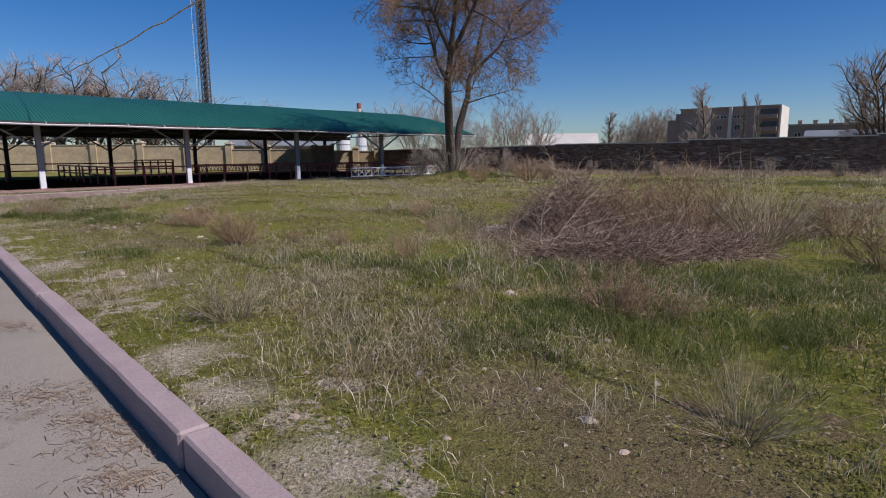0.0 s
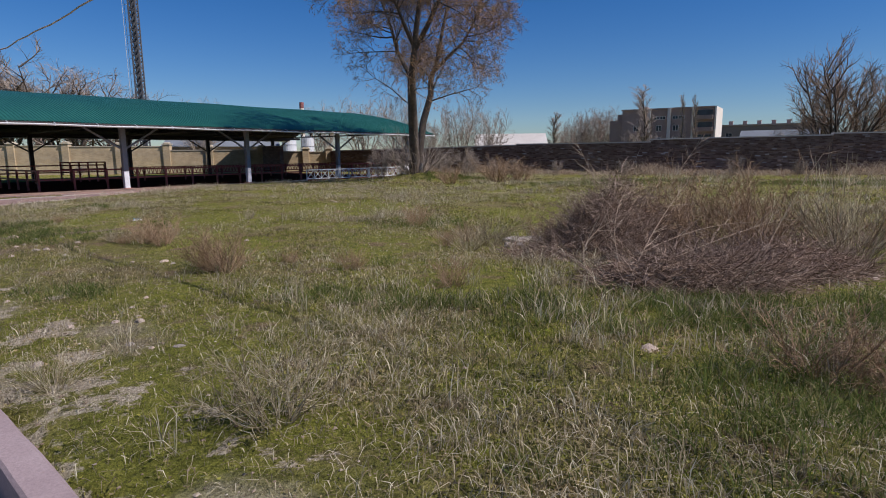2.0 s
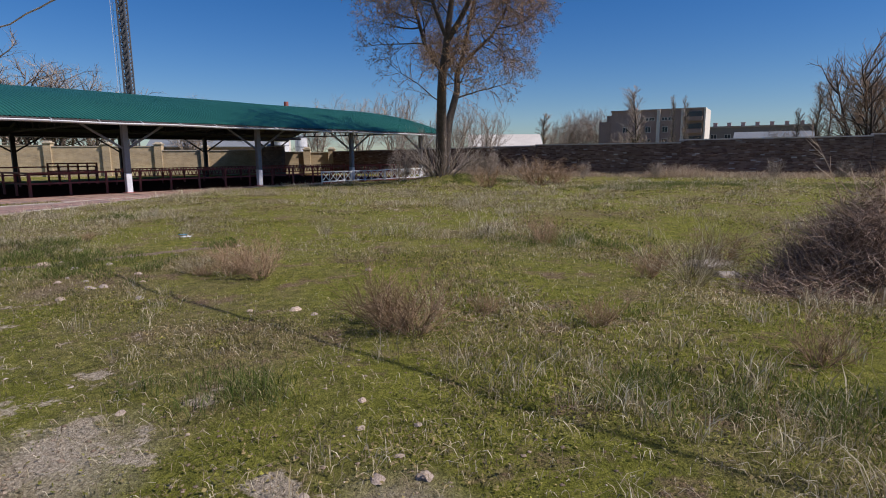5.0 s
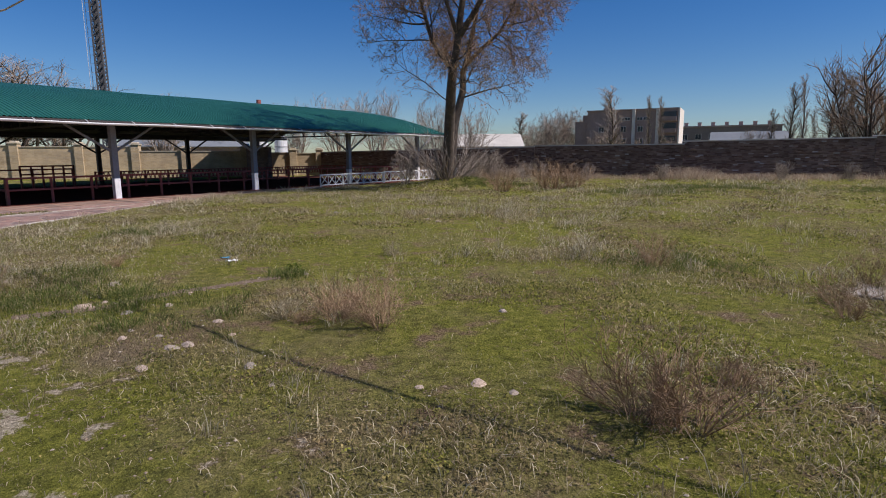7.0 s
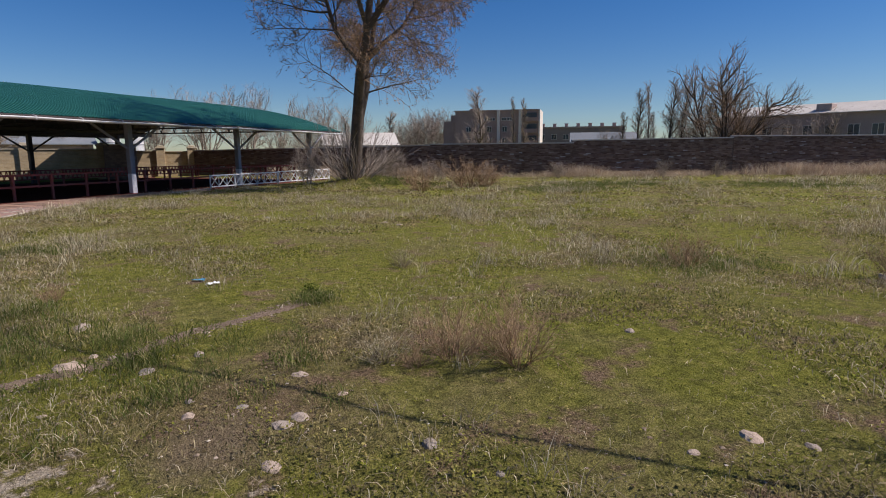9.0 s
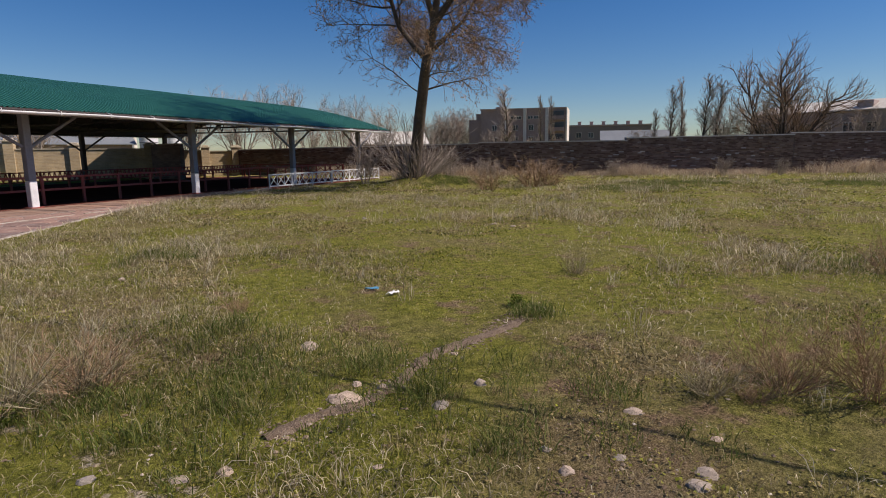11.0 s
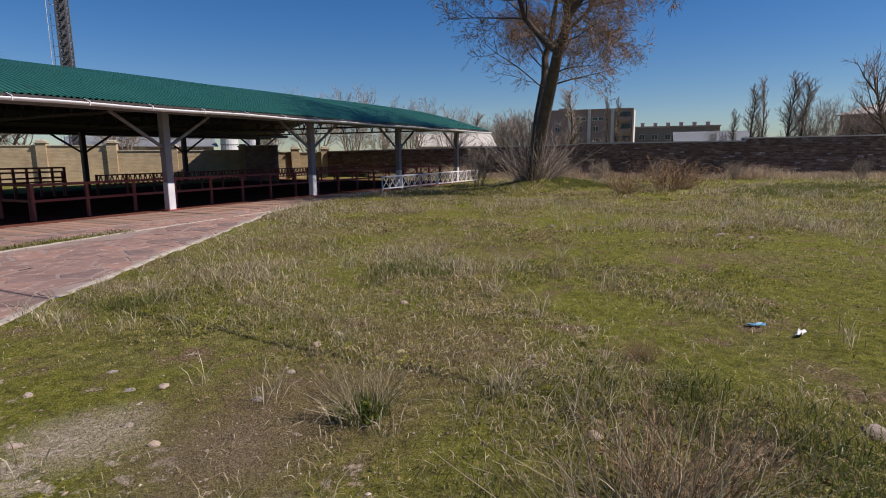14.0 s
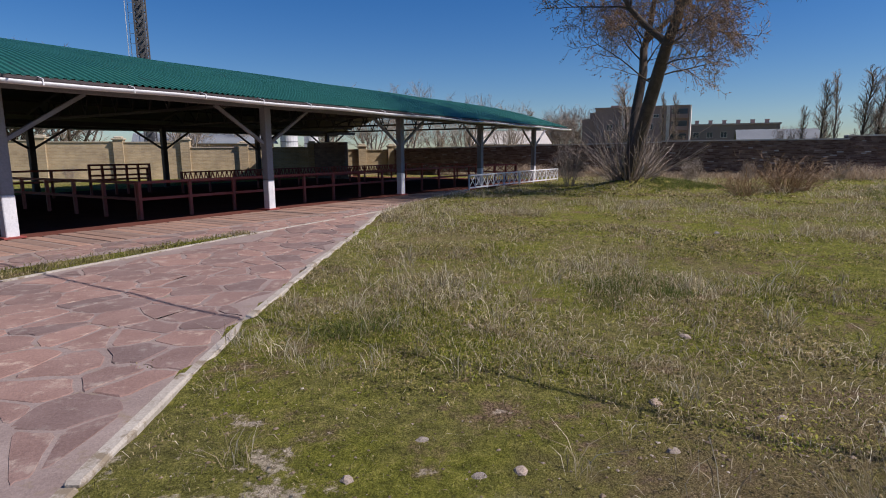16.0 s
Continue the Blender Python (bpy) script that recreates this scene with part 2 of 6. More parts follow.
M_brush = island("dead_brush", [(0, (0.13, 0.085, 0.06)), (0.6, (0.32, 0.225, 0.165)), (1, (0.56, 0.44, 0.34))], trans=0.2)
M_shrub = island("dead_shrub", [(0, (0.3, 0.19, 0.11)), (1, (0.52, 0.37, 0.235))], trans=0.3)
M_dry = island("dry_grass", [(0, (0.19, 0.145, 0.085)), (0.5, (0.42, 0.35, 0.22)), (0.8, (0.62, 0.55, 0.38)), (1, (0.76, 0.7, 0.53))], trans=0.4)
M_short = island("short_grass", [(0, (0.07, 0.095, 0.014)), (0.5, (0.225, 0.245, 0.04)), (0.8, (0.36, 0.31, 0.1)), (1, (0.52, 0.45, 0.26))], trans=0.45, dry=[(0, (0.17, 0.13, 0.065)), (0.6, (0.36, 0.29, 0.155)), (1, (0.58, 0.5, 0.33))])
M_lush = island("lush_grass", [(0, (0.07, 0.105, 0.02)), (0.6, (0.14, 0.175, 0.04)), (0.8, (0.22, 0.22, 0.07)), (1, (0.42, 0.37, 0.2))], trans=0.45)
M_moss = island("ground_cover_leaf", [(0, (0.08, 0.105, 0.012)), (0.5, (0.265, 0.285, 0.032)), (0.8, (0.33, 0.3, 0.07)), (1, (0.36, 0.29, 0.14))], trans=0.3, dry=[(0, (0.15, 0.11, 0.055)), (1, (0.34, 0.26, 0.135))])
M_soil = surf("crumbled_soil", (0.13, 0.09, 0.06), (0.26, 0.19, 0.135), 7, 90, 0.95, bump=1.0, stain=(0.37, 0.31, 0.24), stain_at=0.6, kind="World", dist=0.03)
M_weed = island("tall_dry_weeds", [(0, (0.3, 0.21, 0.15)), (0.6, (0.47, 0.37, 0.27)), (1, (0.62, 0.53, 0.4))], trans=0.45)
M_pebble = island("loose_gravel", [(0, (0.14, 0.1, 0.07)), (0.75, (0.27, 0.21, 0.15)), (0.95, (0.4, 0.34, 0.27)), (1, (0.52, 0.46, 0.38))], 0.9)
M_litter_w = surf("white_litter", (0.6, 0.62, 0.62), (0.8, 0.8, 0.8), 5, 40, 0.6, bump=0)
M_litter_b = surf("blue_litter", (0.05, 0.2, 0.35), (0.1, 0.35, 0.5), 5, 40, 0.5, bump=0)


# worn spots: place, reach, and how pale the ground is there
BARE = [(-9.4, 12.9, 1.0, 0.0), (-9.9, 12.4, 0.55, 0.1), (-8.3, 13.6, 0.8, 0.0), (-10.6, 12.8, 0.4, 0.8), (2.4, 1.1, 0.9, 0.05), (1.8, 1.8, 0.5, 0.1), (-5.35, 9.45, 0.7, 0.0), (-3.6, 5.4, 0.5, 0.8), (-2.0, 4.9, 0.3, 0.5), (-1.7, 4.5, 0.3, 0.3), (-9.5, 11.4, 0.5, 0.6), (-5.6, 9.0, 0.4, 0.1), (-0.35, 2.3, 0.33, 1.0), (0.95, 0.95, 0.36, 1.0), (0.25, 1.65, 0.28, 1.0)]


def ground_material():
    m, nt, p = nodes_of("field_ground")
    pos = coords(nt, "World")
    a, b, c, d = noise_node(nt, pos, 0.35, 6, 0.6), noise_node(nt, pos, 1.7, 7, 0.7), noise_node(nt, pos, 9.0, 8, 0.7), noise_node(nt, pos, 45.0, 6, 0.7)
    green = ramp(nt, c, [(0.3, (0.068, 0.074, 0.014)), (0.55, (0.175, 0.178, 0.03)), (0.75, (0.275, 0.25, 0.07))])
    dry = ramp(nt, c, [(0.3, (0.09, 0.068, 0.038)), (0.7, (0.27, 0.21, 0.125))])
    soil = ramp(nt, d, [(0.3, (0.09, 0.06, 0.035)), (0.7, (0.26, 0.185, 0.115))])
    col = mix(nt, ramp(nt, a, [(0.48, (0, 0, 0)), (0.68, (0.8, 0.8, 0.8))]), green, dry)
    col = mix(nt, ramp(nt, b, [(0.53, (0, 0, 0)), (0.64, (1, 1, 1))]), col, soil)
    col = mix(nt, ramp(nt, d, [(0.62, (0, 0, 0)), (0.7, (0.5, 0.5, 0.5))]), col, (0.36, 0.31, 0.24))
    e = noise_node(nt, pos, 120.0, 4, 0.7)
    col = mix(nt, 0.85, col, ramp(nt, d, [(0.32, (0.6, 0.6, 0.6)), (0.6, (1.25, 1.25, 1.25))]), "MULTIPLY")
    col = mix(nt, 0.8, col, ramp(nt, e, [(0.35, (0.62, 0.62, 0.62)), (0.62, (1.4, 1.4, 1.4))]), "MULTIPLY")
    # trodden pale gravel along the kerb and beside the edging stones
    sep = nt.nodes.new("ShaderNodeSeparateXYZ")
    nt.links.new(pos, sep.inputs[0])
    dot = nt.nodes.new("ShaderNodeVectorMath")
    dot.operation = "DOT_PRODUCT"
    dot.inputs[1].default_value = (0.7, 0.714, 0)
    nt.links.new(pos, dot.inputs[0])
    add = nt.nodes.new("ShaderNodeMath")
    add.operation = "MULTIPLY_ADD"
    nt.links.new(b, add.inputs[0])
    add.inputs[1].default_value = -9.0
    nt.links.new(dot.outputs["Value"], add.inputs[2])
    lift = nt.nodes.new("ShaderNodeMath")
    lift.operation = "ADD"
    lift.inputs[1].default_value = 3.5
    nt.links.new(add.outputs[0], lift.inputs[0])
    near = ramp(nt, lift.outputs[0], [(0.0, (0.75, 0.75, 0.75)), (0.3, (0, 0, 0))])
    gravel = ramp(nt, d, [(0.32, (0.25, 0.2, 0.14)), (0.5, (0.5, 0.43, 0.325)), (0.7, (0.78, 0.7, 0.57))])
    col = mix(nt, near, col, gravel)
    crumbs = ramp(nt, e, [(0.36, (0.085, 0.055, 0.03)), (0.52, (0.185, 0.13, 0.078)), (0.66, (0.38, 0.3, 0.2))])
    for cx, cy, r, pale in BARE:
        far = nt.nodes.new("ShaderNodeVectorMath")
        far.operation = "DISTANCE"
        far.inputs[1].default_value = (cx, cy, 0.0)
        nt.links.new(pos, far.inputs[0])
        rag = nt.nodes.new("ShaderNodeMath")
        rag.operation = "MULTIPLY_ADD"
        rag.inputs[1].default_value = 1.6 * r
        nt.links.new(b, rag.inputs[0])
        nt.links.new(far.outputs["Value"], rag.inputs[2])
        size = nt.nodes.new("ShaderNodeMath")
        size.operation = "DIVIDE"
        size.inputs[1].default_value = 3.0 * r
        nt.links.new(rag.outputs[0], size.inputs[0])
        spot = ramp(nt, size.outputs[0], [(0.38, (0.72, 0.72, 0.72)), (0.64, (0, 0, 0))])
        col = mix(nt, spot, col, mix(nt, pale, crumbs, gravel))
    nt.links.new(col, p.inputs["Base Color"])
    p.inputs["Roughness"].default_value = 1.0
    p.inputs["Specular IOR Level"].default_value = 0.1
    mixh = nt.nodes.new("ShaderNodeMath")
    nt.links.new(c, mixh.inputs[0])
    nt.links.new(d, mixh.inputs[1])
    bumped(nt, p, mixh.outputs[0], 1.0, 0.05)
    return m


M_ground = ground_material()

# ---- plan ----
ROW = Vector((-12.722, 27.756, 0))          # foot of a front post
U, V = Vector((0.6798, 0.7334, 0)), Vector((-0.7334, 0.6798, 0))
KN, KS = Vector((0.7, 0.714, 0)), Vector((-0.714, 0.7, 0))   # across and along the kerb
SHED = Matrix(((U.x, V.x, 0, ROW.x), (U.y, V.y, 0, ROW.y), (0, 0, 1, 0), (0, 0, 0, 1)))
TREE = Vector((0.6, 32.0, 0))
EDGE = [(-12.34, 13.42), (-12.31, 13.7), (-11.9, 16.3), (-11.4, 18.6), (-10.34, 23.05), (-9.86, 25.5), (-9.0, 27.4), (-7.6, 30.2), (-6.2, 32.8), (-5.6, 33.7)]


def edge_x(y):
    """Where the paving ends at y."""
    for (x0, y0), (x1, y1) in zip(EDGE, EDGE[1:]):
        if y0 <= y <= y1:
            return x0 + (x1 - x0) * (y - y0) / (y1 - y0)
    return -999.0


def in_paving(x, y):
    p = Vector((x, y, 0))
    u, v = (p - ROW).dot(U), (p - ROW).dot(V)
    if -2.3 < v < 14.5 and -30 < u < 20:
        return True
    if p.dot(KN) < 1.1:
        return True
    return 13.42 < y < 33.7 and x < edge_x(y) and v < 0


def ground_z(x, y):
    z = 0.03 + 0.035 * fbm(x, y, 0.35, 3.1) + 0.02 * fbm(x, y, 1.6, 8.2)
    d2 = ((x - TREE.x - 0.6) / 2.3) ** 2 + ((y - TREE.y) / 1.5) ** 2
    z += 0.42 * math.exp(-d2)
    d3 = ((x - 4.0) / 2.6) ** 2 + ((y - 11.2) / 3.2) ** 2
    z -= 0.24 * math.exp(-d3)
    return z


# ---- ground ----
def graded(lo, hi, step, far):
    a = list(np.arange(lo, hi + 1e-6, step))
    d, left, right = step, lo, hi
    while right < far:
        d *= 1.35
        left, right = left - d, right + d
        a = [left] + a + [right]
    return a


GX, GY = graded(-17, 14, 0.17, 2500), graded(-4, 44, 0.2, 2500)
gv = []
for y in GY:
    for x in GX:
        flat = in_paving(x, y)
        rim = 13.3 < y < 33.9 and -0.5 < x - edge_x(min(max(y, 13.42), 33.7)) < 0.0
        rim = rim or 1.02 < 0.7 * x + 0.714 * y < 1.1
        low = 0.7 * x + 0.714 * y < 1.02
        near = abs(x) < 60 and -30 < y < 90
        gv.append((x, y, -0.25 if low else -0.014 if rim else -0.09 if flat else (ground_z(x, y) if near else 0.0)))
nx = len(GX)
gf = [(j * nx + i, j * nx + i + 1, (j + 1) * nx + i + 1, (j + 1) * nx + i) for j in range(len(GY) - 1) for i in range(nx - 1)]
ground = tagged(raw("ground", gv, gf, M_ground, smooth=True), "uneven field of moss, thin grass, soil and gravel", "ground", kind="structure")


def strip(name, pts, z0, z1, material, label, category):
    """A flat slab with the given outline."""
    n = len(pts)
    vs = [(x, y, z0) for x, y in pts] + [(x, y, z1) for x, y in pts]
    fs = [tuple(range(n, 2 * n)), tuple(reversed(range(n)))] + [(i, (i + 1) % n, n + (i + 1) % n, n + i) for i in range(n)]
    return tagged(raw(name, vs, fs, material), label, category, kind="structure")


def kp(s, n):
    p = KS * s + KN * n
    return (p.x, p.y)


road = strip("road", [kp(-14, -4.5), kp(-14, 0.965), kp(18.2, 0.965), kp(18.2, 0.87), kp(40, 0.87), kp(40, -4.5)], -0.4, -0.09, M_asphalt, "worn pale grey asphalt footway beside a kerb", "road")


def S(u, v, z=0.0):
    return ROW + U * u + V * v + Vector((0, 0, z))


def sxy(u, v):
    p = S(u, v)
    return (p.x, p.y)


pavement = strip("pavement", [kp(40, 0.88), kp(18.25, 0.88)] + EDGE[0:] + [sxy(9.3, -1.2), sxy(9.3, -0.6), sxy(-30, -0.6)], -0.3, -0.006, M_mortar, "paving bed of pale mortar between red flagstones", "pavement")
pavilion_floor = strip("floor", [sxy(-30, -0.6), sxy(20, -0.6), sxy(20, 14.2), sxy(-30, 14.2)], -0.35, -0.05, M_floor, "reddish floor under the pavilion roof, shade put into its dark colour", "floor")


# ---- kerb of separate painted blocks ----
def kerb_block(s0, s1, n, z, turn=0.0):
    bm = B_()
    box(bm, (s0 + 0.004, -0.075, -0.25), (s1 - 0.004, 0.075, z), 0.014)
    bmesh.ops.subdivide_edges(bm, edges=[e for e in bm.edges if e.calc_length() > 1], cuts=24)
    for v in bm.verts:
        w = 0.5 * noise.noise(v.co * 1.7 + Vector((s0, 0, 0))) + 0.5 * noise.noise(v.co * 9.0)
        v.co += Vector((0, 0.006 * w, 0.006 * w if v.co.z > 0 else 0))
    m = Matrix(((KS.x, KN.x, 0, 0), (KS.y, KN.y, 0, 0), (0, 0, 1, 0), (0, 0, 0, 1)))
    ob = part("kerb_stone", bm, M_kerb)
    ob.matrix_basis = m @ pose(0, n, 0, 0, 0, turn)
    return tagged(ob, "long pink-painted concrete kerb block, paint chipped", "kerb", "kerb beside the footway", "structure")


for s0, s1, n, z in ((-9.0, -4.0, 1.045, 0.075), (-4.0, 0.59, 1.048, 0.082), (0.59, 4.4, 1.035, 0.095), (4.4, 9.3, 1.025, 0.092), (9.3, 14.2, 1.03, 0.09), (14.2, 17.7, 1.03, 0.09)):
    kerb_block(s0, s1, n, z)

# ---- edging stones round the paving ----
ei = 0
for (x0, y0), (x1, y1) in zip(EDGE, EDGE[1:]):
    a, b = Vector((x0, y0, 0)), Vector((x1, y1, 0))
    k = max(1, round((b - a).length / 1.1))
    for j in range(k):
        p, q = a.lerp(b, j / k), a.lerp(b, (j + 1) / k)
        d = q - p
        bm = B_()
        box(bm, (0.01, -0.045, -0.25), (d.length - 0.01, 0.05, 0.038 + 0.012 * rnd.uniform(-1, 1)), 0.015)
        ob = part("edging_stone", bm, M_edge)
        ob.matrix_basis = Matrix.Translation(p + Vector((rnd.uniform(-0.015, 0.015), 0, 0))) @ pose(0, 0, 0, 0, rnd.uniform(-0.6, 0.6), math.degrees(math.atan2(d.y, d.x)) + rnd.uniform(-1.2, 1.2))
        tagged(ob, "pale weathered concrete edging stone between paving and grass", "kerb", "paving edge", "structure")

for u0, u1, va, vb in ((-24, -18, -4.75, -4.7), (-18, -12, -4.7, -4.6), (-12, -8.2, -4.6, -4.45), (-8.2, -4, -4.45, -3.8), (-4.0, -1.2, -3.8, -3.5), (-0.9, 2.4, -3.45, -3.2)):
    a, b = S(u0, va), S(u1, vb)
    d = b - a
    bm = B_()
    box(bm, (0, -0.04, -0.25), (d.length - 0.02, 0.04, 0.012), 0.006)
    ob = part("edging_stone", bm, M_edge)
    ob.matrix_basis = Matrix.Translation(a) @ pose(0, 0, 0, 0, 0, math.degrees(math.atan2(d.y, d.x)))
    tagged(ob, "narrow pale edging stone beside a strip of grass", "kerb", "bed edge", "structure")

# ---- pavilion ----
FRONT = [-25.2, -18.9, -12.6, -6.3, 0.0, 6.3, 12.6, 18.9]
BACK_V = 13.5
BACK = [-28.3 + 5.67 * i + 0.0 for i in range(9)]
EAVE_V, EAVE_Z, RIDGE_V, RIDGE_Z = -1.62, 2.74, 6.75, 4.6
U0, U1 = -30.0, 19.9
_half = RIDGE_V - EAVE_V
_rise = RIDGE_Z - EAVE_Z
_rad = (_half ** 2 + _rise ** 2) / (2 * _rise)


def arc_z(v):
    round_z = RIDGE_Z - _rad + math.sqrt(_rad ** 2 - (v - RIDGE_V) ** 2)
    return 0.5 * round_z + 0.5 * (RIDGE_Z - _rise * abs(v - RIDGE_V) / _half)


pavilion = base("pavilion", SHED, "long open pavilion with an arched green sheet-metal roof on grey posts", "pavilion")


def roof_mesh(lift, ribs, flip):
    vs, fs = [], []
    cols = []
    u = U0
    while u < U1:
        cols += [(u, 0), (u + 0.05, 0), (u + 0.07, 1), (u + 0.12, 1)] if ribs else [(u, 0)]
        u += 0.14 if ribs else 0.56
    cols.append((U1, 0))
    vv = [EAVE_V + i * (2 * _half) / 26 for i in range(27)]
    for uu, up in cols:
        for v in vv:
            vs.append((uu, v, arc_z(v) + lift + 0.028 * up + (0.012 * math.sin(uu * 0.9 + v) if ribs else 0)))
    n = len(vv)
    for i in range(len(cols) - 1):
        for j in range(n - 1):
            f = (i * n + j, (i + 1) * n + j, (i + 1) * n + j + 1, i * n + j + 1)
            fs.append(tuple(reversed(f)) if flip else f)
    return vs, fs


roof = raw("roof", *roof_mesh(0.05, True, False), M_roof, pavilion, "ribbed dark green sheet-metal roof")
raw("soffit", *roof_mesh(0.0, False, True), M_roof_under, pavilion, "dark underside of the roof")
for v, s in ((EAVE_V, -1), (2 * RIDGE_V - EAVE_V, 1)):
    bm = B_()
    bar(bm, (U0, v + 0.03 * -s, EAVE_Z - 0.01), (U1, v + 0.03 * -s, EAVE_Z - 0.01), 0.05, 0.12)
    part("fascia", bm, M_shadesteel, pavilion)
    # half-round gutter
    vs, fs = [], []
    prof = [(0.075 * math.cos(math.pi + a), 0.075 * math.sin(math.pi + a)) for a in np.linspace(0, math.pi, 9)]
    prof += [(0.07 * math.cos(-a), 0.07 * math.sin(-a)) for a in np.linspace(0, math.pi, 9)]
    us = np.linspace(U0, U1, 60)
    for uu in us:
        vs += [(uu, v + s * 0.09 + y, EAVE_Z - 0.03 + z + 0.012 * math.sin(uu * 1.3)) for y, z in prof]
    n = len(prof)
    for i in range(len(us) - 1):
        fs += [(i * n + k, i * n + (k + 1) % n, (i + 1) * n + (k + 1) % n, (i + 1) * n + k) for k in range(n)]
    gutter = raw("gutter", vs, fs, M_gutter, pavilion, "white metal gutter along the eave", True)
    if s < 0:
        uu = U0 + 0.5
        while uu < U1:
            bm = B_()
            bar(bm, (uu, v - 0.172, EAVE_Z - 0.1), (uu, v - 0.172, EAVE_Z + 0.0), 0.02, 0.01)
            bar(bm, (uu, v - 0.17, EAVE_Z + 0.0), (uu, v + 0.05, EAVE_Z + 0.07), 0.02, 0.01)
            part("bracket", bm, M_gutter, gutter)
            uu += 1.55


def post(u, v, material, base_z, white):
    bm = B_()
    box(bm, (u - 0.11, v - 0.11, base_z + (white and 0.8)), (u + 0.11, v + 0.11, 2.78), 0.015)
    p = part("post", bm, material, pavilion)
    if white:
        bm = B_()
        box(bm, (u - 0.113, v - 0.113, base_z), (u + 0.113, v + 0.113, base_z + 0.8), 0.015)
        part("painted_foot", bm, M_white, p, "white-painted foot of the post")
        bm = B_()
        box(bm, (u - 0.19, v - 0.19, base_z - 0.02), (u + 0.19, v + 0.19, base_z + 0.02), 0.006)
        part("base_plate", bm, M_maroon, p)
    for s in (-1, 1):
        bm = B_()
        bar(bm, (u + s * 0.1, v, 1.78), (u + s * 1.6, v, 2.72), 0.08, 0.08, 0.008)
        part("brace", bm, material, pavilion)


for u in FRONT:
    post(u, 0, M_post, -0.02, True)
# back posts take the darker steel, with the roof's shade in its colour
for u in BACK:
    post(u, BACK_V, M_shadesteel, -0.06, False)
# back beam likewise darker than the front one, shade put into the colour
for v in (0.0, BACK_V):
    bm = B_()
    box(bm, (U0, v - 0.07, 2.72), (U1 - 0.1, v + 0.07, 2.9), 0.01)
    part("eave_beam", bm, M_shadesteel if v else M_post, pavilion)
for u, ub in zip(FRONT, BACK[1:]):
    # bow truss from a front post to a back post
    def tp(k, z):
        return Vector((u + (ub - u) * k, 0 + BACK_V * k, z))
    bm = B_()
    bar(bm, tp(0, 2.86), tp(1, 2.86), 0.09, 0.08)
    part("truss_chord", bm, M_shadesteel, pavilion)
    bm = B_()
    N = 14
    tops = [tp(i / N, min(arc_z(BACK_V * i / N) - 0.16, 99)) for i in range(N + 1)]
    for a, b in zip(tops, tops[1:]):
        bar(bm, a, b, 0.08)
    part("truss_bow", bm, M_shadesteel, pavilion)
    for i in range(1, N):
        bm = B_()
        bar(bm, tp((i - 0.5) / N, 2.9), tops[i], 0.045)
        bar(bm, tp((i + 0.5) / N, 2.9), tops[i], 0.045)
        part("truss_web", bm, M_shadesteel, pavilion)
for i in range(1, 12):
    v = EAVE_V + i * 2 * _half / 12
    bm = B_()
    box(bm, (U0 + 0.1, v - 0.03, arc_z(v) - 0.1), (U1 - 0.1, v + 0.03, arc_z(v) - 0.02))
    part("purlin", bm, M_shadesteel, pavilion)


# ---- railings ----
def railing(name, a, b, label, style, material, zt=0.85, step=1.5, group="pavilion railings", foot=-0.05):
    """Railing between two plan points: plain rails, zigzag, or crossed panels."""
    a, b = Vector((*a, 0)), Vector((*b, 0))
    d = b - a
    L = d.length
    ob = base(name, Matrix.Translation(a) @ pose(0, 0, 0, 0, 0, math.degrees(math.atan2(d.y, d.x))), label, "railing", group)
    n = max(1, round(L / step))
    thin = 0.025 if style == "cross" else 0.035
    pw = 0.05 if style == "cross" else 0.08
    lo = foot + 0.1 if style == "cross" else (zt - 0.42 if style in ("zigzag", "xpanel") else zt - 0.4)
    for i in range(n + 1):
        bm = B_()
        x = L * i / n
        box(bm, (x - pw / 2, -pw / 2, foot), (x + pw / 2, pw / 2, zt + 0.03), 0.006)
        part("post", bm, material, ob)
    for z in (zt, lo):
        bm = B_()
        box(bm, (0, -0.03, z - 0.035), (L, 0.03, z + 0.035 if style == "plain" else z + 0.02), 0.005)
        part("rail", bm, material, ob)
    for i in range(n):
        x0, x1 = L * i / n + pw / 2, L * (i + 1) / n - pw / 2
        if style == "zigzag":
            k = 5
            for j in range(k):
                xa, xb = x0 + (x1 - x0) * j / k, x0 + (x1 - x0) * (j + 1) / k
                xm = (xa + xb) / 2
                bm = B_()
                bar(bm, (xa, 0, lo), (xm, 0, zt), thin)
                bar(bm, (xm, 0, zt), (xb, 0, lo), thin)
                part("lattice", bm, material, ob)
        elif style in ("cross", "xpanel"):
            k = 3 if style == "cross" else 2
            for j in range(k):
                xa, xb = x0 + (x1 - x0) * j / k, x0 + (x1 - x0) * (j + 1) / k
                bm = B_()
                bar(bm, (xa, 0.012, lo), (xb, 0.012, zt), thin)
                bar(bm, (xa, -0.012, zt), (xb, -0.012, lo), thin)
                part("lattice", bm, material, ob)
                if style == "cross":
                    bm = B_()
                    bar(bm, (xb, 0, lo), (xb, 0, zt), thin)
                    part("bar", bm, material, ob)
    return ob


near_rail = "dark maroon two-rail railing under the pavilion roof"
railing("railing", sxy(-3.2, 0.9), sxy(18.6, 0.9), near_rail, "plain", M_maroon, 0.84, 1.36)
railing("railing", sxy(-3.2, 1.0), sxy(-3.2, 12.6), near_rail, "plain", M_maroon, 0.84, 1.4)
railing("railing", sxy(3.2, 8.6), sxy(18.6, 8.6), "dark maroon railing with a zigzag lattice band", "zigzag", M_maroon, 0.8, 1.3)
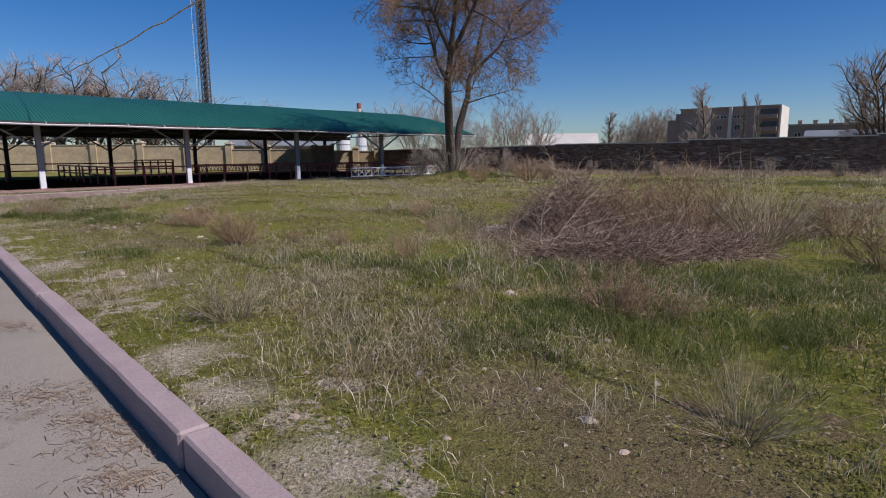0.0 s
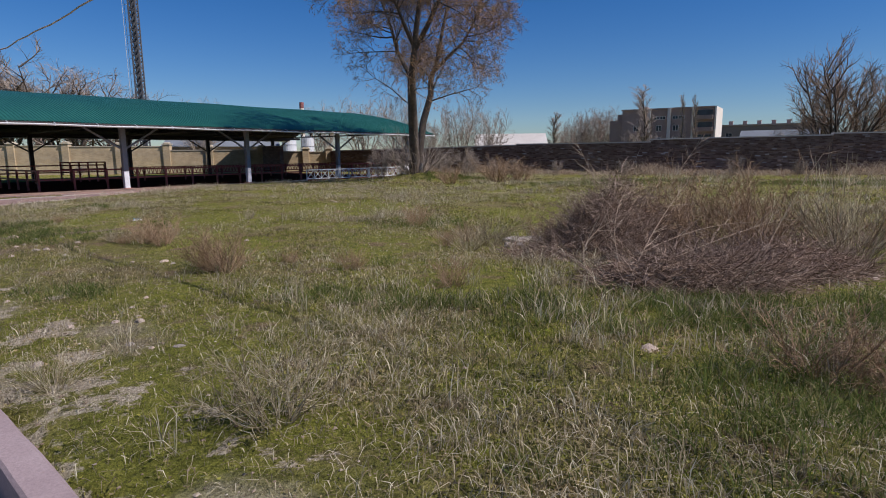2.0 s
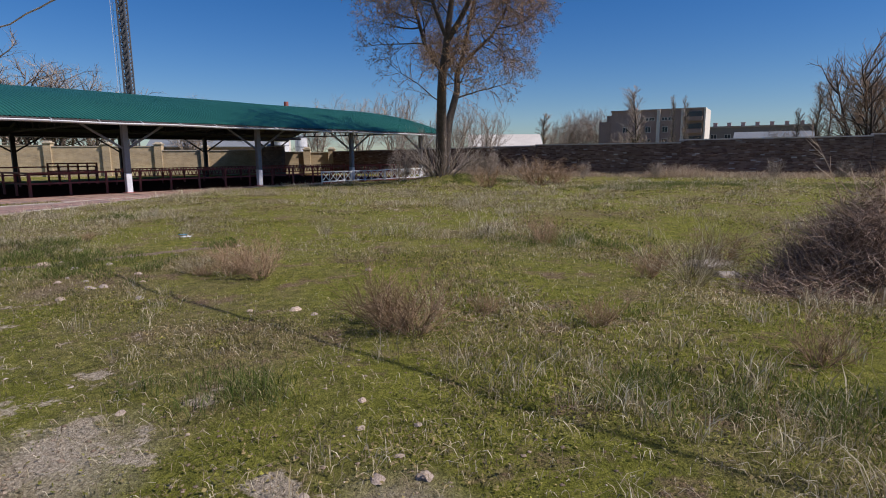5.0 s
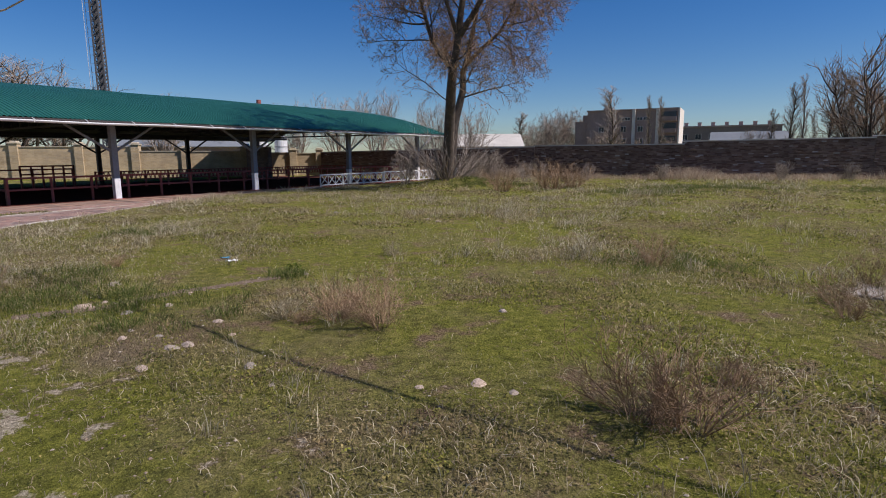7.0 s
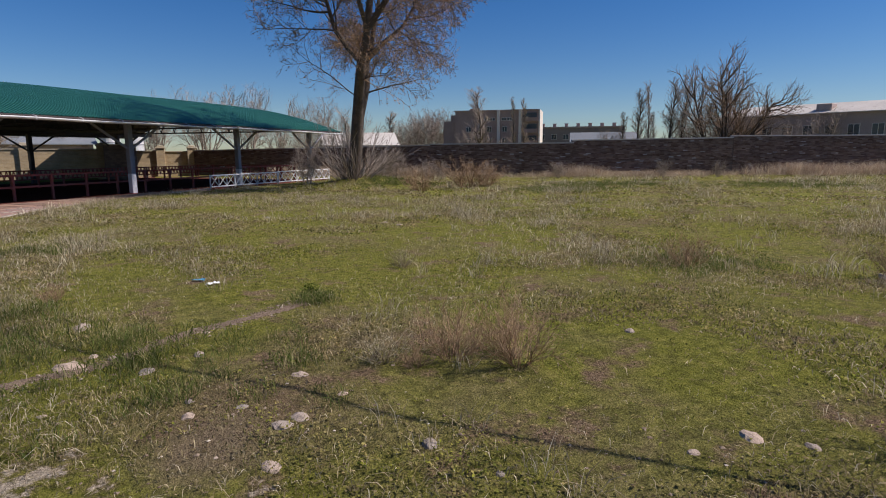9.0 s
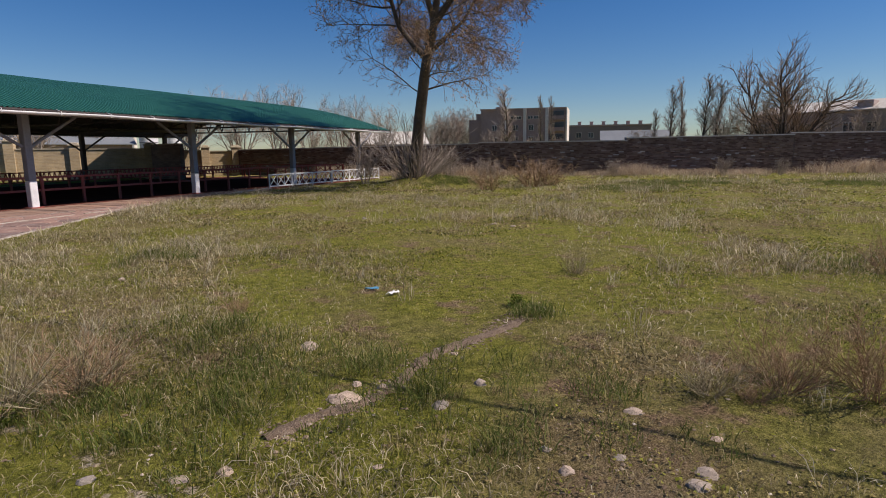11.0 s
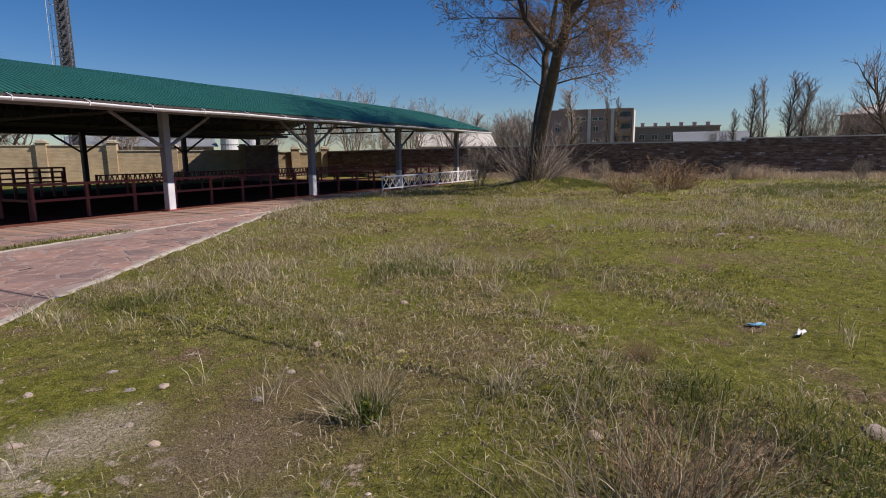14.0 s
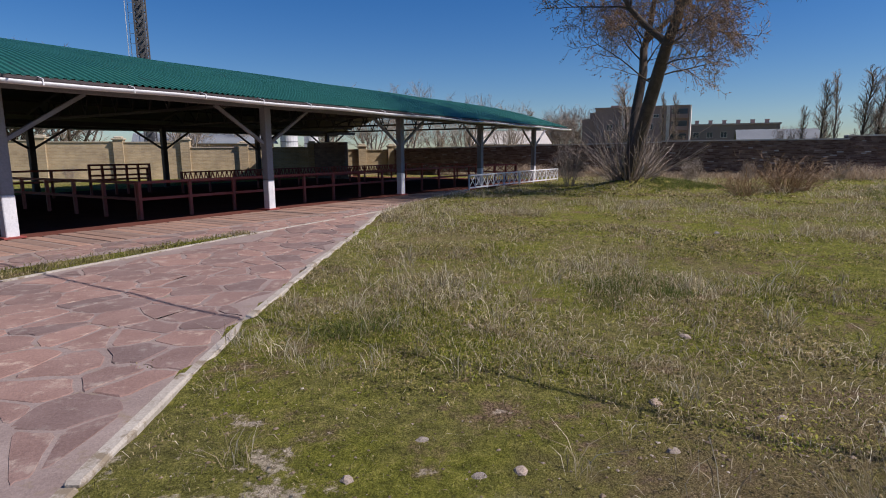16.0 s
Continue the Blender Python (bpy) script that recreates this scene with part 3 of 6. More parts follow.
railing("railing", sxy(18.7, 1.0), sxy(18.7, 8.5), "maroon railing with crossed lattice panels", "xpanel", M_maroon, 0.84, 1.3)
railing("railing", sxy(-8.0, 10.6), sxy(3.0, 10.6), "brown wooden railing with two plain rails", "plain", M_maroon, 0.95, 1.7)
railing("railing", sxy(0.6, 10.45), sxy(3.0, 10.45), "short taller panel of brown wooden railing", "plain", M_maroon, 1.12, 0.5)
railing("low_fence", sxy(9.18, -1.3), sxy(13.8, -1.42), "low white-painted metal fence with crossed bars", "cross", M_white, 0.6, 1.55, "white fence panels", 0.0)
railing("low_fence", sxy(13.9, -1.42), sxy(18.5, -1.57), "low white-painted metal fence with crossed bars", "cross", M_white, 0.62, 1.55, "white fence panels", 0.0)


# ---- boundary walls ----
def wall(name, a, b, h0, h1, thick, material, cap, label, capw=0.05, caph=0.06):
    a, b = Vector((*a, 0)), Vector((*b, 0))
    d = b - a
    bm = B_()
    box(bm, (0, -thick / 2, -0.4), (d.length, thick / 2, h0))
    for v in bm.verts:
        if v.co.z > 0 and v.co.x > d.length / 2:
            v.co.z = h1
    ob = part(name, bm, material)
    ob.matrix_basis = Matrix.Translation(a) @ pose(0, 0, 0, 0, 0, math.degrees(math.atan2(d.y, d.x)))
    tagged(ob, label, "wall", kind="structure")
    if cap:
        bm = B_()
        box(bm, (-0.01, -thick / 2 - capw, h0 + 0.003), (d.length + 0.01, thick / 2 + capw, h0 + caph))
        for v in bm.verts:
            if v.co.x > d.length / 2:
                v.co.z += h1 - h0
        part("coping", bm, cap, ob)
    return ob


def pillar(x, y, h, w=0.55):
    ob = base("wall_pillar", pose(x, y, 0, 0, 0, 2), "square beige brick pillar with a stepped cap", "pillar", "wall pillars", "structure")
    bm = B_()
    box(bm, (-w / 2, -w / 2, -0.4), (w / 2, w / 2, h), 0.01)
    part("shaft", bm, M_beige, ob)
    bm = B_()
    box(bm, (-w / 2 - 0.06, -w / 2 - 0.06, h + 0.002), (w / 2 + 0.06, w / 2 + 0.06, h + 0.09), 0.015)
    box(bm, (-w / 2 + 0.05, -w / 2 + 0.05, h + 0.09), (w / 2 - 0.05, w / 2 - 0.05, h + 0.2), 0.03)
    part("cap", bm, M_cap, ob)


PILLARS = [(-43.6, 48.3, 2.6), (-39.6, 48.5, 2.6), (-35.5, 48.7, 2.55), (-31.5, 48.9, 2.5), (-27.4, 49.1, 2.5), (-23.3, 49.3, 2.4), (-19.6, 49.5, 2.38), (-16.2, 49.6, 2.12), (-12.0, 49.7, 2.1)]
beige = "sunlit beige brick boundary wall"
for i, ((x0, y0, h0), (x1, y1, h1)) in enumerate(zip(PILLARS, PILLARS[1:])):
    h = h1 - 0.22 if h1 < 2.3 else h1 - 0.15
    wall(f"wall_west_{i + 1}", (x0 + 0.28, y0), (x1 - 0.28, y1), h, h, 0.25, M_beige, M_cap, beige)
for x, y, h in PILLARS:
    pillar(x, y, h)
# brown brick here puts the deep shade into the return wall's colour
wall("wall_return", (-11.75, 49.45), (-9.9, 47.5), 2.15, 2.15, 0.3, M_brown, M_cap, "short brick return wall, its deep shade put into a dark brick colour")
wall("wall_gate_1", (-11.7, 51.6), (-8.95, 51.5), 1.75, 1.75, 0.25, M_beige, M_cap, beige)
wall("wall_gate_2", (-8.4, 51.5), (-6.95, 51.4), 1.7, 1.7, 0.25, M_beige, M_cap, beige)
pillar(-8.68, 51.48, 1.95)
pillar(-6.66, 51.3, 1.95)


def brickwork(ob, length, h0, h1, thick, seed):
    """Rough uneven bricks on the face of a wall, joined into one part."""
    rng = random.Random(seed)
    vs, fs = [], []
    row, z = 0, -0.1
    while z < max(h0, h1):
        rh = rng.uniform(0.074, 0.09)
        x = -rng.uniform(0, 0.3)
        while x < length:
            w = rng.uniform(0.2, 0.36)
            a0, a1 = max(x, 0) + 0.008, min(x + w, length) - 0.008
            top = h0 + (h1 - h0) * min(max((a0 + a1) / 2 / length, 0), 1)
            zt = min(z + rh - 0.014 + rng.uniform(-0.004, 0.004), top)
            if a1 - a0 > 0.05 and zt - z > 0.03 and rng.random() > 0.02:
                y = -thick / 2 - rng.uniform(0.004, 0.035)
                tilt = rng.uniform(-0.006, 0.006)
                n = len(vs)
                for yy, s in ((-thick / 2 + 0.01, 0.0), (y, 0.006)):
                    vs += [(a0 + s, yy, z + s + tilt), (a1 - s, yy, z + s - tilt), (a1 - s, yy, zt - s - tilt), (a0 + s, yy, zt - s + tilt)]
                fs += [(n + 4, n + 5, n + 6, n + 7)] + [(n + k, n + (k + 1) % 4, n + 4 + (k + 1) % 4, n + 4 + k) for k in range(4)]
            x += w
        z += rh
        row += 1
    tagged(raw("brickwork", vs, fs, M_brickwork, ob), kind="stuff")


brown = "shaded brown brick boundary wall with a cement coping"
for i, (a, b, h0, h1) in enumerate((((-6.4, 51.1), (8.05, 41.87), 1.75, 1.98), ((8.06, 41.86), (15.8, 36.942), 2.04, 2.04), ((15.7, 36.99), (25.07, 33.3), 2.2, 2.3), ((25.08, 33.29), (60, 20.0), 2.4, 2.4))):
    w = wall(f"wall_north_{i + 1}", a, b, h0, h1, 0.4, M_brown, M_coping, brown, 0.045, 0.07)
    brickwork(w, math.dist(a, b), h0, h1, 0.4, 300 + i)


# ---- trees ----
def tube(vs, fs, pts, radii, sides):
    """Adds one tapered tube through the points."""
    start = len(vs)
    up = Vector((0.31, 0.17, 0.93))
    for i, (p, r) in enumerate(zip(pts, radii)):
        d = (pts[min(i + 1, len(pts) - 1)] - pts[max(i - 1, 0)]).normalized()
        a = d.cross(up)
        a = a.normalized() if a.length > 1e-3 else Vector((1, 0, 0))
        b = d.cross(a)
        for k in range(sides):
            t = 2 * math.pi * k / sides
            q = p + (a * math.cos(t) + b * math.sin(t)) * r
            vs.append((q.x, q.y, q.z))
    for i in range(len(pts) - 1):
        for k in range(sides):
            a0, a1 = start + i * sides + k, start + i * sides + (k + 1) % sides
            fs.append((a0, a1, a1 + sides, a0 + sides))


def limb(rng, p, d, length, segs, wobble, lift):
    pts = [p.copy()]
    d = d.normalized()
    for _ in range(segs):
        d = (d + Vector((rng.uniform(-1, 1), rng.uniform(-1, 1), rng.uniform(-1, 1))) * wobble + Vector((0, 0, lift))).normalized()
        p = p + d * (length / segs)
        pts.append(p.copy())
    return pts


def spread(rng, d, angle):
    a = d.cross(Vector((rng.uniform(-1, 1), rng.uniform(-1, 1), rng.uniform(-0.6, 0.6))))
    a = a.normalized() if a.length > 1e-3 else Vector((1, 0, 0))
    return (d.normalized() * math.cos(angle) + a * math.sin(angle)).normalized()


def crown_of(rng, wood, twigs, tips, pts, radius, level, spec):
    """Branches along a limb, then theirs. spec rows: how many, length, angle, thickness, segments, sides, wobble, lift, first place."""
    if level >= len(spec):
        return
    count, length, angle, thick, segs, sides, wobble, lift, first = spec[level]
    for i in range(count):
        k = first + (1 - first) * (i + rng.random()) / count
        f = k * (len(pts) - 1)
        j = min(int(f), len(pts) - 2)
        p = pts[j].lerp(pts[j + 1], f - j)
        d = spread(rng, pts[j + 1] - pts[j], angle * rng.uniform(0.7, 1.3))
        ln = length * rng.uniform(0.6, 1.2) * (1.15 - 0.55 * k)
        r0 = min(radius * 0.75, thick) * rng.uniform(0.7, 1.1)
        way = limb(rng, p, d, ln, segs, wobble, lift)
        vs, fs = wood if level == 0 else twigs
        tube(vs, fs, way, [max(r0 * (1 - 0.8 * n / segs), 0.0045) for n in range(segs + 1)], sides)
        if level == len(spec) - 1:
            tips.append(way)
        crown_of(rng, wood, twigs, tips, way, r0 * 0.7, level + 1, spec)


def leaf_quads(rng, tips, per, size, out=0.05):
    vs, fs = [], []
    for way in tips:
        for _ in range(per):
            f = rng.random() * (len(way) - 1)
            j = min(int(f), len(way) - 2)
            p = way[j].lerp(way[j + 1], f - j) + Vector((rng.uniform(-out, out), rng.uniform(-out, out), rng.uniform(-out, out)))
            a = Vector((rng.uniform(-1, 1), rng.uniform(-1, 1), rng.uniform(-1, 1))).normalized()
            b = a.cross(Vector((rng.uniform(-1, 1), rng.uniform(-1, 1), 0.4))).normalized()
            s = size * rng.uniform(0.6, 1.3)
            n = len(vs)
            for q in (p - a * s * 0.5, p + b * s * 0.32, p + a * s * 0.5, p - b * s * 0.32):
                vs.append(tuple(q))
            fs.append((n, n + 1, n + 2, n + 3))
    return vs, fs


def plant(name, m, label, category, seed, stems, spec, material, twig_material, buds=0, bud_size=0.05, sides=8, group=""):
    """A tree or shrub. stems: rows of points with a radius each."""
    rng = random.Random(seed)
    ob = base(name, m, label, category, group)
    trunk, wood, twigs, tips = ([], []), ([], []), ([], []), []
    for pts, radii in stems:
        tube(*trunk, pts, radii, sides)
        crown_of(rng, wood, twigs, tips, pts, radii[0], 0, spec)
    raw("trunk", *trunk, material, ob, smooth=True)
    if wood[0]:
        raw("limbwork", *wood, material, ob, smooth=True)
    raw("crown", *twigs, twig_material, ob) if twigs[0] else None
    if buds:
        raw("foliage", *leaf_quads(rng, tips, buds, bud_size), M_bud, ob, "small russet buds and young leaves")
    return ob


def stem(rng, p, d, length, segs, wobble, lift, r0, r1):
    pts = limb(rng, Vector(p), Vector(d), length, segs, wobble, lift)
    return pts, [r0 + (r1 - r0) * (i / segs) ** 0.8 for i in range(segs + 1)]


def big_tree():
    rng = random.Random(21)
    a = [Vector(p) for p in ((0, 0, -0.3), (0.0, -0.1, 0.3), (-0.02, -0.5, 1.2), (-0.06, -1.1, 2.4), (-0.1, -1.9, 3.9), (-0.1, -2.3, 4.7), (0.02, -2.65, 5.5), (0.12, -2.85, 6.6), (0.35, -2.9, 8.2), (0.3, -2.7, 10.0), (0.5, -2.6, 11.6))]
    b = [Vector(p) for p in ((0.12, 0.3, -0.2), (0.28, 0.45, 1.0), (0.5, 0.6, 2.7), (0.95, 1.0, 4.2), (0.98, 1.1, 5.1), (1.3, 1.3, 5.9), (1.55, 1.4, 7.2), (1.9, 1.4, 8.8), (2.0, 1.5, 10.6))]
    c = [Vector(p) for p in ((0.05, -2.72, 5.9), (0.55, -3.2, 6.7), (1.1, -3.9, 7.7), (1.7, -4.6, 8.9), (2.1, -5.0, 10.2))]
    d = [Vector(p) for p in ((-0.1, -2.3, 4.7), (-0.4, -1.6, 5.3), (-0.8, -0.8, 6.2), (-1.1, -0.6, 7.4), (-1.6, -0.6, 8.8), (-1.9, -0.5, 10.2))]
    e = [Vector(p) for p in ((1.1, 1.15, 5.4), (1.9, 1.0, 6.2), (2.7, 0.8, 6.9), (3.3, 0.7, 7.9), (3.7, 0.6, 9.2))]
    g = [Vector(p) for p in ((-0.02, -2.78, 6.2), (-0.5, -3.3, 7.2), (-1.0, -3.7, 8.4), (-1.2, -4.0, 10.0))]
    stems = []
    for pts, r0, r1 in ((a, 0.31, 0.03), (b, 0.23, 0.03), (c, 0.14, 0.025), (d, 0.13, 0.025), (e, 0.11, 0.02), (g, 0.1, 0.02)):
        n = len(pts) - 1
        stems.append((pts, [(r0 + 0.14 * math.exp(-3 * i) * (pts[0].z < 0)) * (1 - i / n) ** 0.8 + r1 * i / n for i in range(n + 1)]))
    spec = [(16, 3.2, 1.05, 0.045, 7, 5, 0.17, 0.02, 0.34), (9, 1.5, 0.85, 0.021, 5, 4, 0.22, 0.01, 0.15), (8, 0.75, 0.8, 0.0105, 3, 3, 0.25, 0.0, 0.12), (3, 0.34, 0.75, 0.0055, 2, 3, 0.2, 0.0, 0.2)]
    ob = plant("tree", pose(TREE.x, TREE.y, ground_z(TREE.x, TREE.y)), "tall forked tree in early bud beside the pavilion, many fine twigs", "tree", 5, stems, spec, M_bark, M_twig, buds=2, bud_size=0.062, sides=12)
    vs, fs = [], []
    for i in range(95):
        t = rng.uniform(0, 2 * math.pi)
        r = rng.uniform(0.15, 0.75)
        tilt = rng.uniform(0.25, 1.2)
        d2 = Vector((math.cos(t) * math.sin(tilt), math.sin(t) * math.sin(tilt), math.cos(tilt)))
        way = limb(rng, Vector((r * math.cos(t), r * math.sin(t), -0.15)), d2, rng.uniform(0.9, 3.2), 6, 0.1, 0.03)
        tube(vs, fs, way, [0.02 * (1 - 0.7 * n / 6) for n in range(7)], 4)
        for j in (2, 3, 4, 5):
            w2 = limb(rng, way[j], spread(rng, way[j] - way[j - 1], 0.5), rng.uniform(0.3, 0.9), 3, 0.15, 0.02)
            tube(vs, fs, w2, [0.009, 0.008, 0.007, 0.005], 3)
    raw("undergrowth", vs, fs, M_twig_far, ob, "pale thin shoots fanning from the foot")
    # pale scar on the foot of the trunk
    bm = B_()
    bmesh.ops.create_icosphere(bm, subdivisions=2, radius=1, matrix=pose(0.3, -0.26, 0.2, 12, 18, 0) @ Matrix.Diagonal((0.1, 0.07, 0.32, 1)))
    part("scar", bm, M_slab, ob, "pale broken wood at the foot")


big_tree()


def bare_tree(name, m, label, seed, height, width, n0, twigm, category="tree", group="", lean=0.5, stems=3, thick=0.16, fine=0.012):
    rng = random.Random(seed)
    st = []
    for i in range(stems):
        t = 2 * math.pi * (i + rng.random()) / stems
        st.append(stem(rng, (0.1 * math.cos(t), 0.1 * math.sin(t), -0.4), (lean * math.cos(t), lean * math.sin(t), 1), height * rng.uniform(0.7, 0.95), 8, 0.1, 0.04, thick, 0.02))
    spec = [(n0, width, 0.75, thick * 0.35, 6, 4, 0.15, 0.08, 0.25), (6, width * 0.45, 0.65, fine * 1.7, 3, 3, 0.2, 0.06, 0.15), (5, width * 0.24, 0.6, fine * 1.15, 2, 3, 0.2, 0.04, 0.1)]
    return plant(name, m, label, category, seed + 1, st, spec, twigm if category == "shrub" else M_bark, twigm, sides=7, group=group)


bare_tree("tree", pose(28.0, 36.4, 0), "dark leafless tree with spreading limbs behind the brick wall", 31, 8.0, 2.9, 19, M_twig, lean=0.5, stems=5, thick=0.17, fine=0.017)

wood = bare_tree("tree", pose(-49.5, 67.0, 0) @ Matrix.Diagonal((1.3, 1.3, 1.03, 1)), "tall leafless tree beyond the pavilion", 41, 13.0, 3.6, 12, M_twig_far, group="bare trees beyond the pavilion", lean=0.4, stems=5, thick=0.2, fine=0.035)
for x, y, s, r in ((-46.5, 69.8, 0.93, 70), (-44.0, 70.5, 1.0, 140), (-41.5, 73, 0.86, 200), (-38.5, 74, 0.76, 260), (-35.6, 75, 0.7, 20), (-48, 68.5, 0.85, 330), (-45, 72, 0.9, 50), (-40, 71, 0.8, 95), (-53, 64, 0.95, 310), (-57, 61, 0.98, 100), (-61, 57, 0.9, 30)):
    copy_thing(wood, pose(x, y, 0, 0, 0, r) @ Matrix.Diagonal((s * 1.3, s * 1.3, s * 1.03, 1)))

thicket = bare_tree("shrub", pose(-1.3, 33.4, 0) @ Matrix.Diagonal((0.55, 0.55, 0.6, 1)), "leafless grey-brown thicket of thin stems", 51, 3.6, 1.3, 9, M_twig_far, "shrub", "bare thicket", 0.35, 9, 0.04, 0.015)
for x, y, s, r in ((2.4, 34.4, 0.85, 60), (3.9, 36.2, 0.9, 130), (4.6, 40.6, 0.7, 270), (5.4, 35.2, 0.6, 20), (6.9, 36.9, 0.55, 110), (9.5, 36.4, 0.5, 300), (13.2, 34.6, 0.5, 200), (18.5, 32.0, 0.55, 33), (21.8, 31.2, 0.5, 250), (-25.2, 46.8, 0.45, 100)):
    copy_thing(thicket, pose(x, y, 0, 0, 0, r) @ Matrix.Diagonal((s, s, s, 1)))
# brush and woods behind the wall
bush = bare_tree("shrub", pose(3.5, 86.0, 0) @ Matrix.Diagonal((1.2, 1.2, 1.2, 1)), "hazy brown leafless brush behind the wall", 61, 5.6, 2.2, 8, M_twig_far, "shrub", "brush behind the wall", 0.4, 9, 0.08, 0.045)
for x, y, s, r in ((-1, 84, 1.0, 70), (8, 90, 0.95, 150), (-6, 80, 0.9, 220), (11, 80, 0.75, 20), (-11, 78, 0.8, 300), (41.5, 150, 0.9, 45), (44, 153, 1.05, 130), (46.5, 151, 1.15, 200), (49, 154, 1.25, 280), (51.5, 156, 1.35, 15), (54.5, 156, 1.3, 100), (39, 148, 0.7, 190), (57, 134, 0.62, 250), (61.5, 131, 0.55, 30), (65.5, 128, 0.5, 77), (53.5, 137, 0.7, 10), (72.5, 84.5, 1.0, 80), (76, 82, 0.95, 170), (79, 79, 0.85, 240), (82, 74, 0.7, 310), (-20, 78, 0.7, 10), (-24, 70, 0.8, 90), (61, 92, 0.55, 200), (86, 70, 0.8, 20)):
    copy_thing(bush, pose(x, y, 0, 0, 0, r) @ Matrix.Diagonal((s * 1.3, s * 1.3, s * 1.5, 1)))


def poplar(m, label, seed, h):
    rng = random.Random(seed)
    st = [stem(rng, (0, 0, -0.3), (0, 0, 1), h, 10, 0.03, 0.05, 0.16, 0.02)]
    spec = [(40, 2.6, 0.36, 0.05, 5, 4, 0.06, 0.09, 0.1), (8, 1.1, 0.4, 0.04, 3, 3, 0.1, 0.08, 0.1), (5, 0.5, 0.4, 0.03, 2, 3, 0.1, 0.05, 0.1)]
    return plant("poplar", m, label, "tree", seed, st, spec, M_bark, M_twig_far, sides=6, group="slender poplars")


pop = poplar(pose(67.0, 88.7, 0), "slender leafless poplar far behind the wall", 71, 12.2)
for x, y, s, w in ((69.6, 86.3, 1.02, 1.9), (65.6, 89.8, 0.9, 1.6), (63.6, 91.5, 0.62, 1.0), (71.2, 85.2, 0.95, 1.7), (51.3, 124.6, 1.15, 2.8), (36.2, 144.6, 0.85, 2.4), (60.8, 122.0, 0.98, 1.1), (58.6, 122.8, 1.0, 1.0), (96, 120, 0.8, 1.0)):
    copy_thing(pop, pose(x, y, 0, 0, 0, x * 7) @ Matrix.Diagonal((w, w, s, 1)))


# ---- buildings beyond the wall ----
def window(bm_list, ob, x, z, w, h, y=-0.02):
    bm = B_()
    box(bm, (x - w / 2, y - 0.02, z), (x + w / 2, y + 0.1, z + h))
    f = part("window", bm, M_glass, ob)
    bm = B_()
    for a, b in (((x - w / 2 - 0.08, z - 0.08), (x + w / 2 + 0.08, z)), ((x - w / 2 - 0.08, z + h), (x + w / 2 + 0.08, z + h + 0.08)), ((x - w / 2 - 0.08, z), (x - w / 2, z + h)), ((x + w / 2, z), (x + w / 2 + 0.08, z + h)), ((x - 0.04, z), (x + 0.04, z + h))):
        box(bm, (a[0], y - 0.06, a[1]), (b[0], y + 0.02, b[1]))
    part("frame", bm, M_pale, f)


def apartment_block():
    a, b = Vector((52.1, 141.1, 0)), Vector((69.3, 129.1, 0))
    d = b - a
    L, H, D = d.length, 11.45, 11.3
    ob = base("apartment_block", Matrix.Translation(a) @ pose(0, 0, 0, 0, 0, math.degrees(math.atan2(d.y, d.x))), "brownish concrete apartment block with a pale sunlit end wall", "building")
    bm = B_()
    box(bm, (0, 0, -0.5), (L - 0.35, D, H))
    part("wall", bm, M_panel, ob)
    # the end wall's paler panel carries sunlight in its colour
    bm = B_()
    box(bm, (L - 0.345, -0.35, -0.5), (L, D, H + 0.25))
    part("end_wall", bm, M_pale, ob, "end wall with sunlight put into its pale colour")
    bm = B_()
    box(bm, (-0.2, -0.25, H + 0.01), (L - 0.36, D + 0.1, H + 0.3))
    box(bm, (3, 4, H + 0.3), (5, 6, H + 1.0))
    part("roof", bm, M_panel, ob)
    bm = B_()
    box(bm, (-3.2, 1.0, -0.5), (-0.01, D - 1, H - 2.2))
    box(bm, (-1.5, 1.5, H - 2.2), (-0.01, D - 1.5, H - 0.7))
    part("stair_wing", bm, M_panel, ob, "lower stepped wing at the end")
    for x in (6.4, 10.9, 16.2):
        bm = B_()
        box(bm, (x - 0.35, -0.6, -0.3), (x + 0.35, -0.01, H + 0.2))
        part("fin", bm, M_pale, ob, "pale upright concrete fin")
    for z in (0.9, 3.7, 6.5, 9.2):
        for x in (3.4, 8.6, 12.4) if z < 9 else (8.0, 9.4, 12.2, 13.6):
            window(None, ob, x, z, 1.1, 1.2 if z < 9 else 0.6)
        bm = B_()
        box(bm, (16.8, -0.9, z - 0.4), (20.3, -0.01, z + 0.55))
        part("balcony", bm, M_panel, ob)
        bm = B_()
        box(bm, (16.9, -0.3, z + 0.6), (20.2, -0.012, z + 1.7))
        part("balcony_glazing", bm, M_glass, ob)


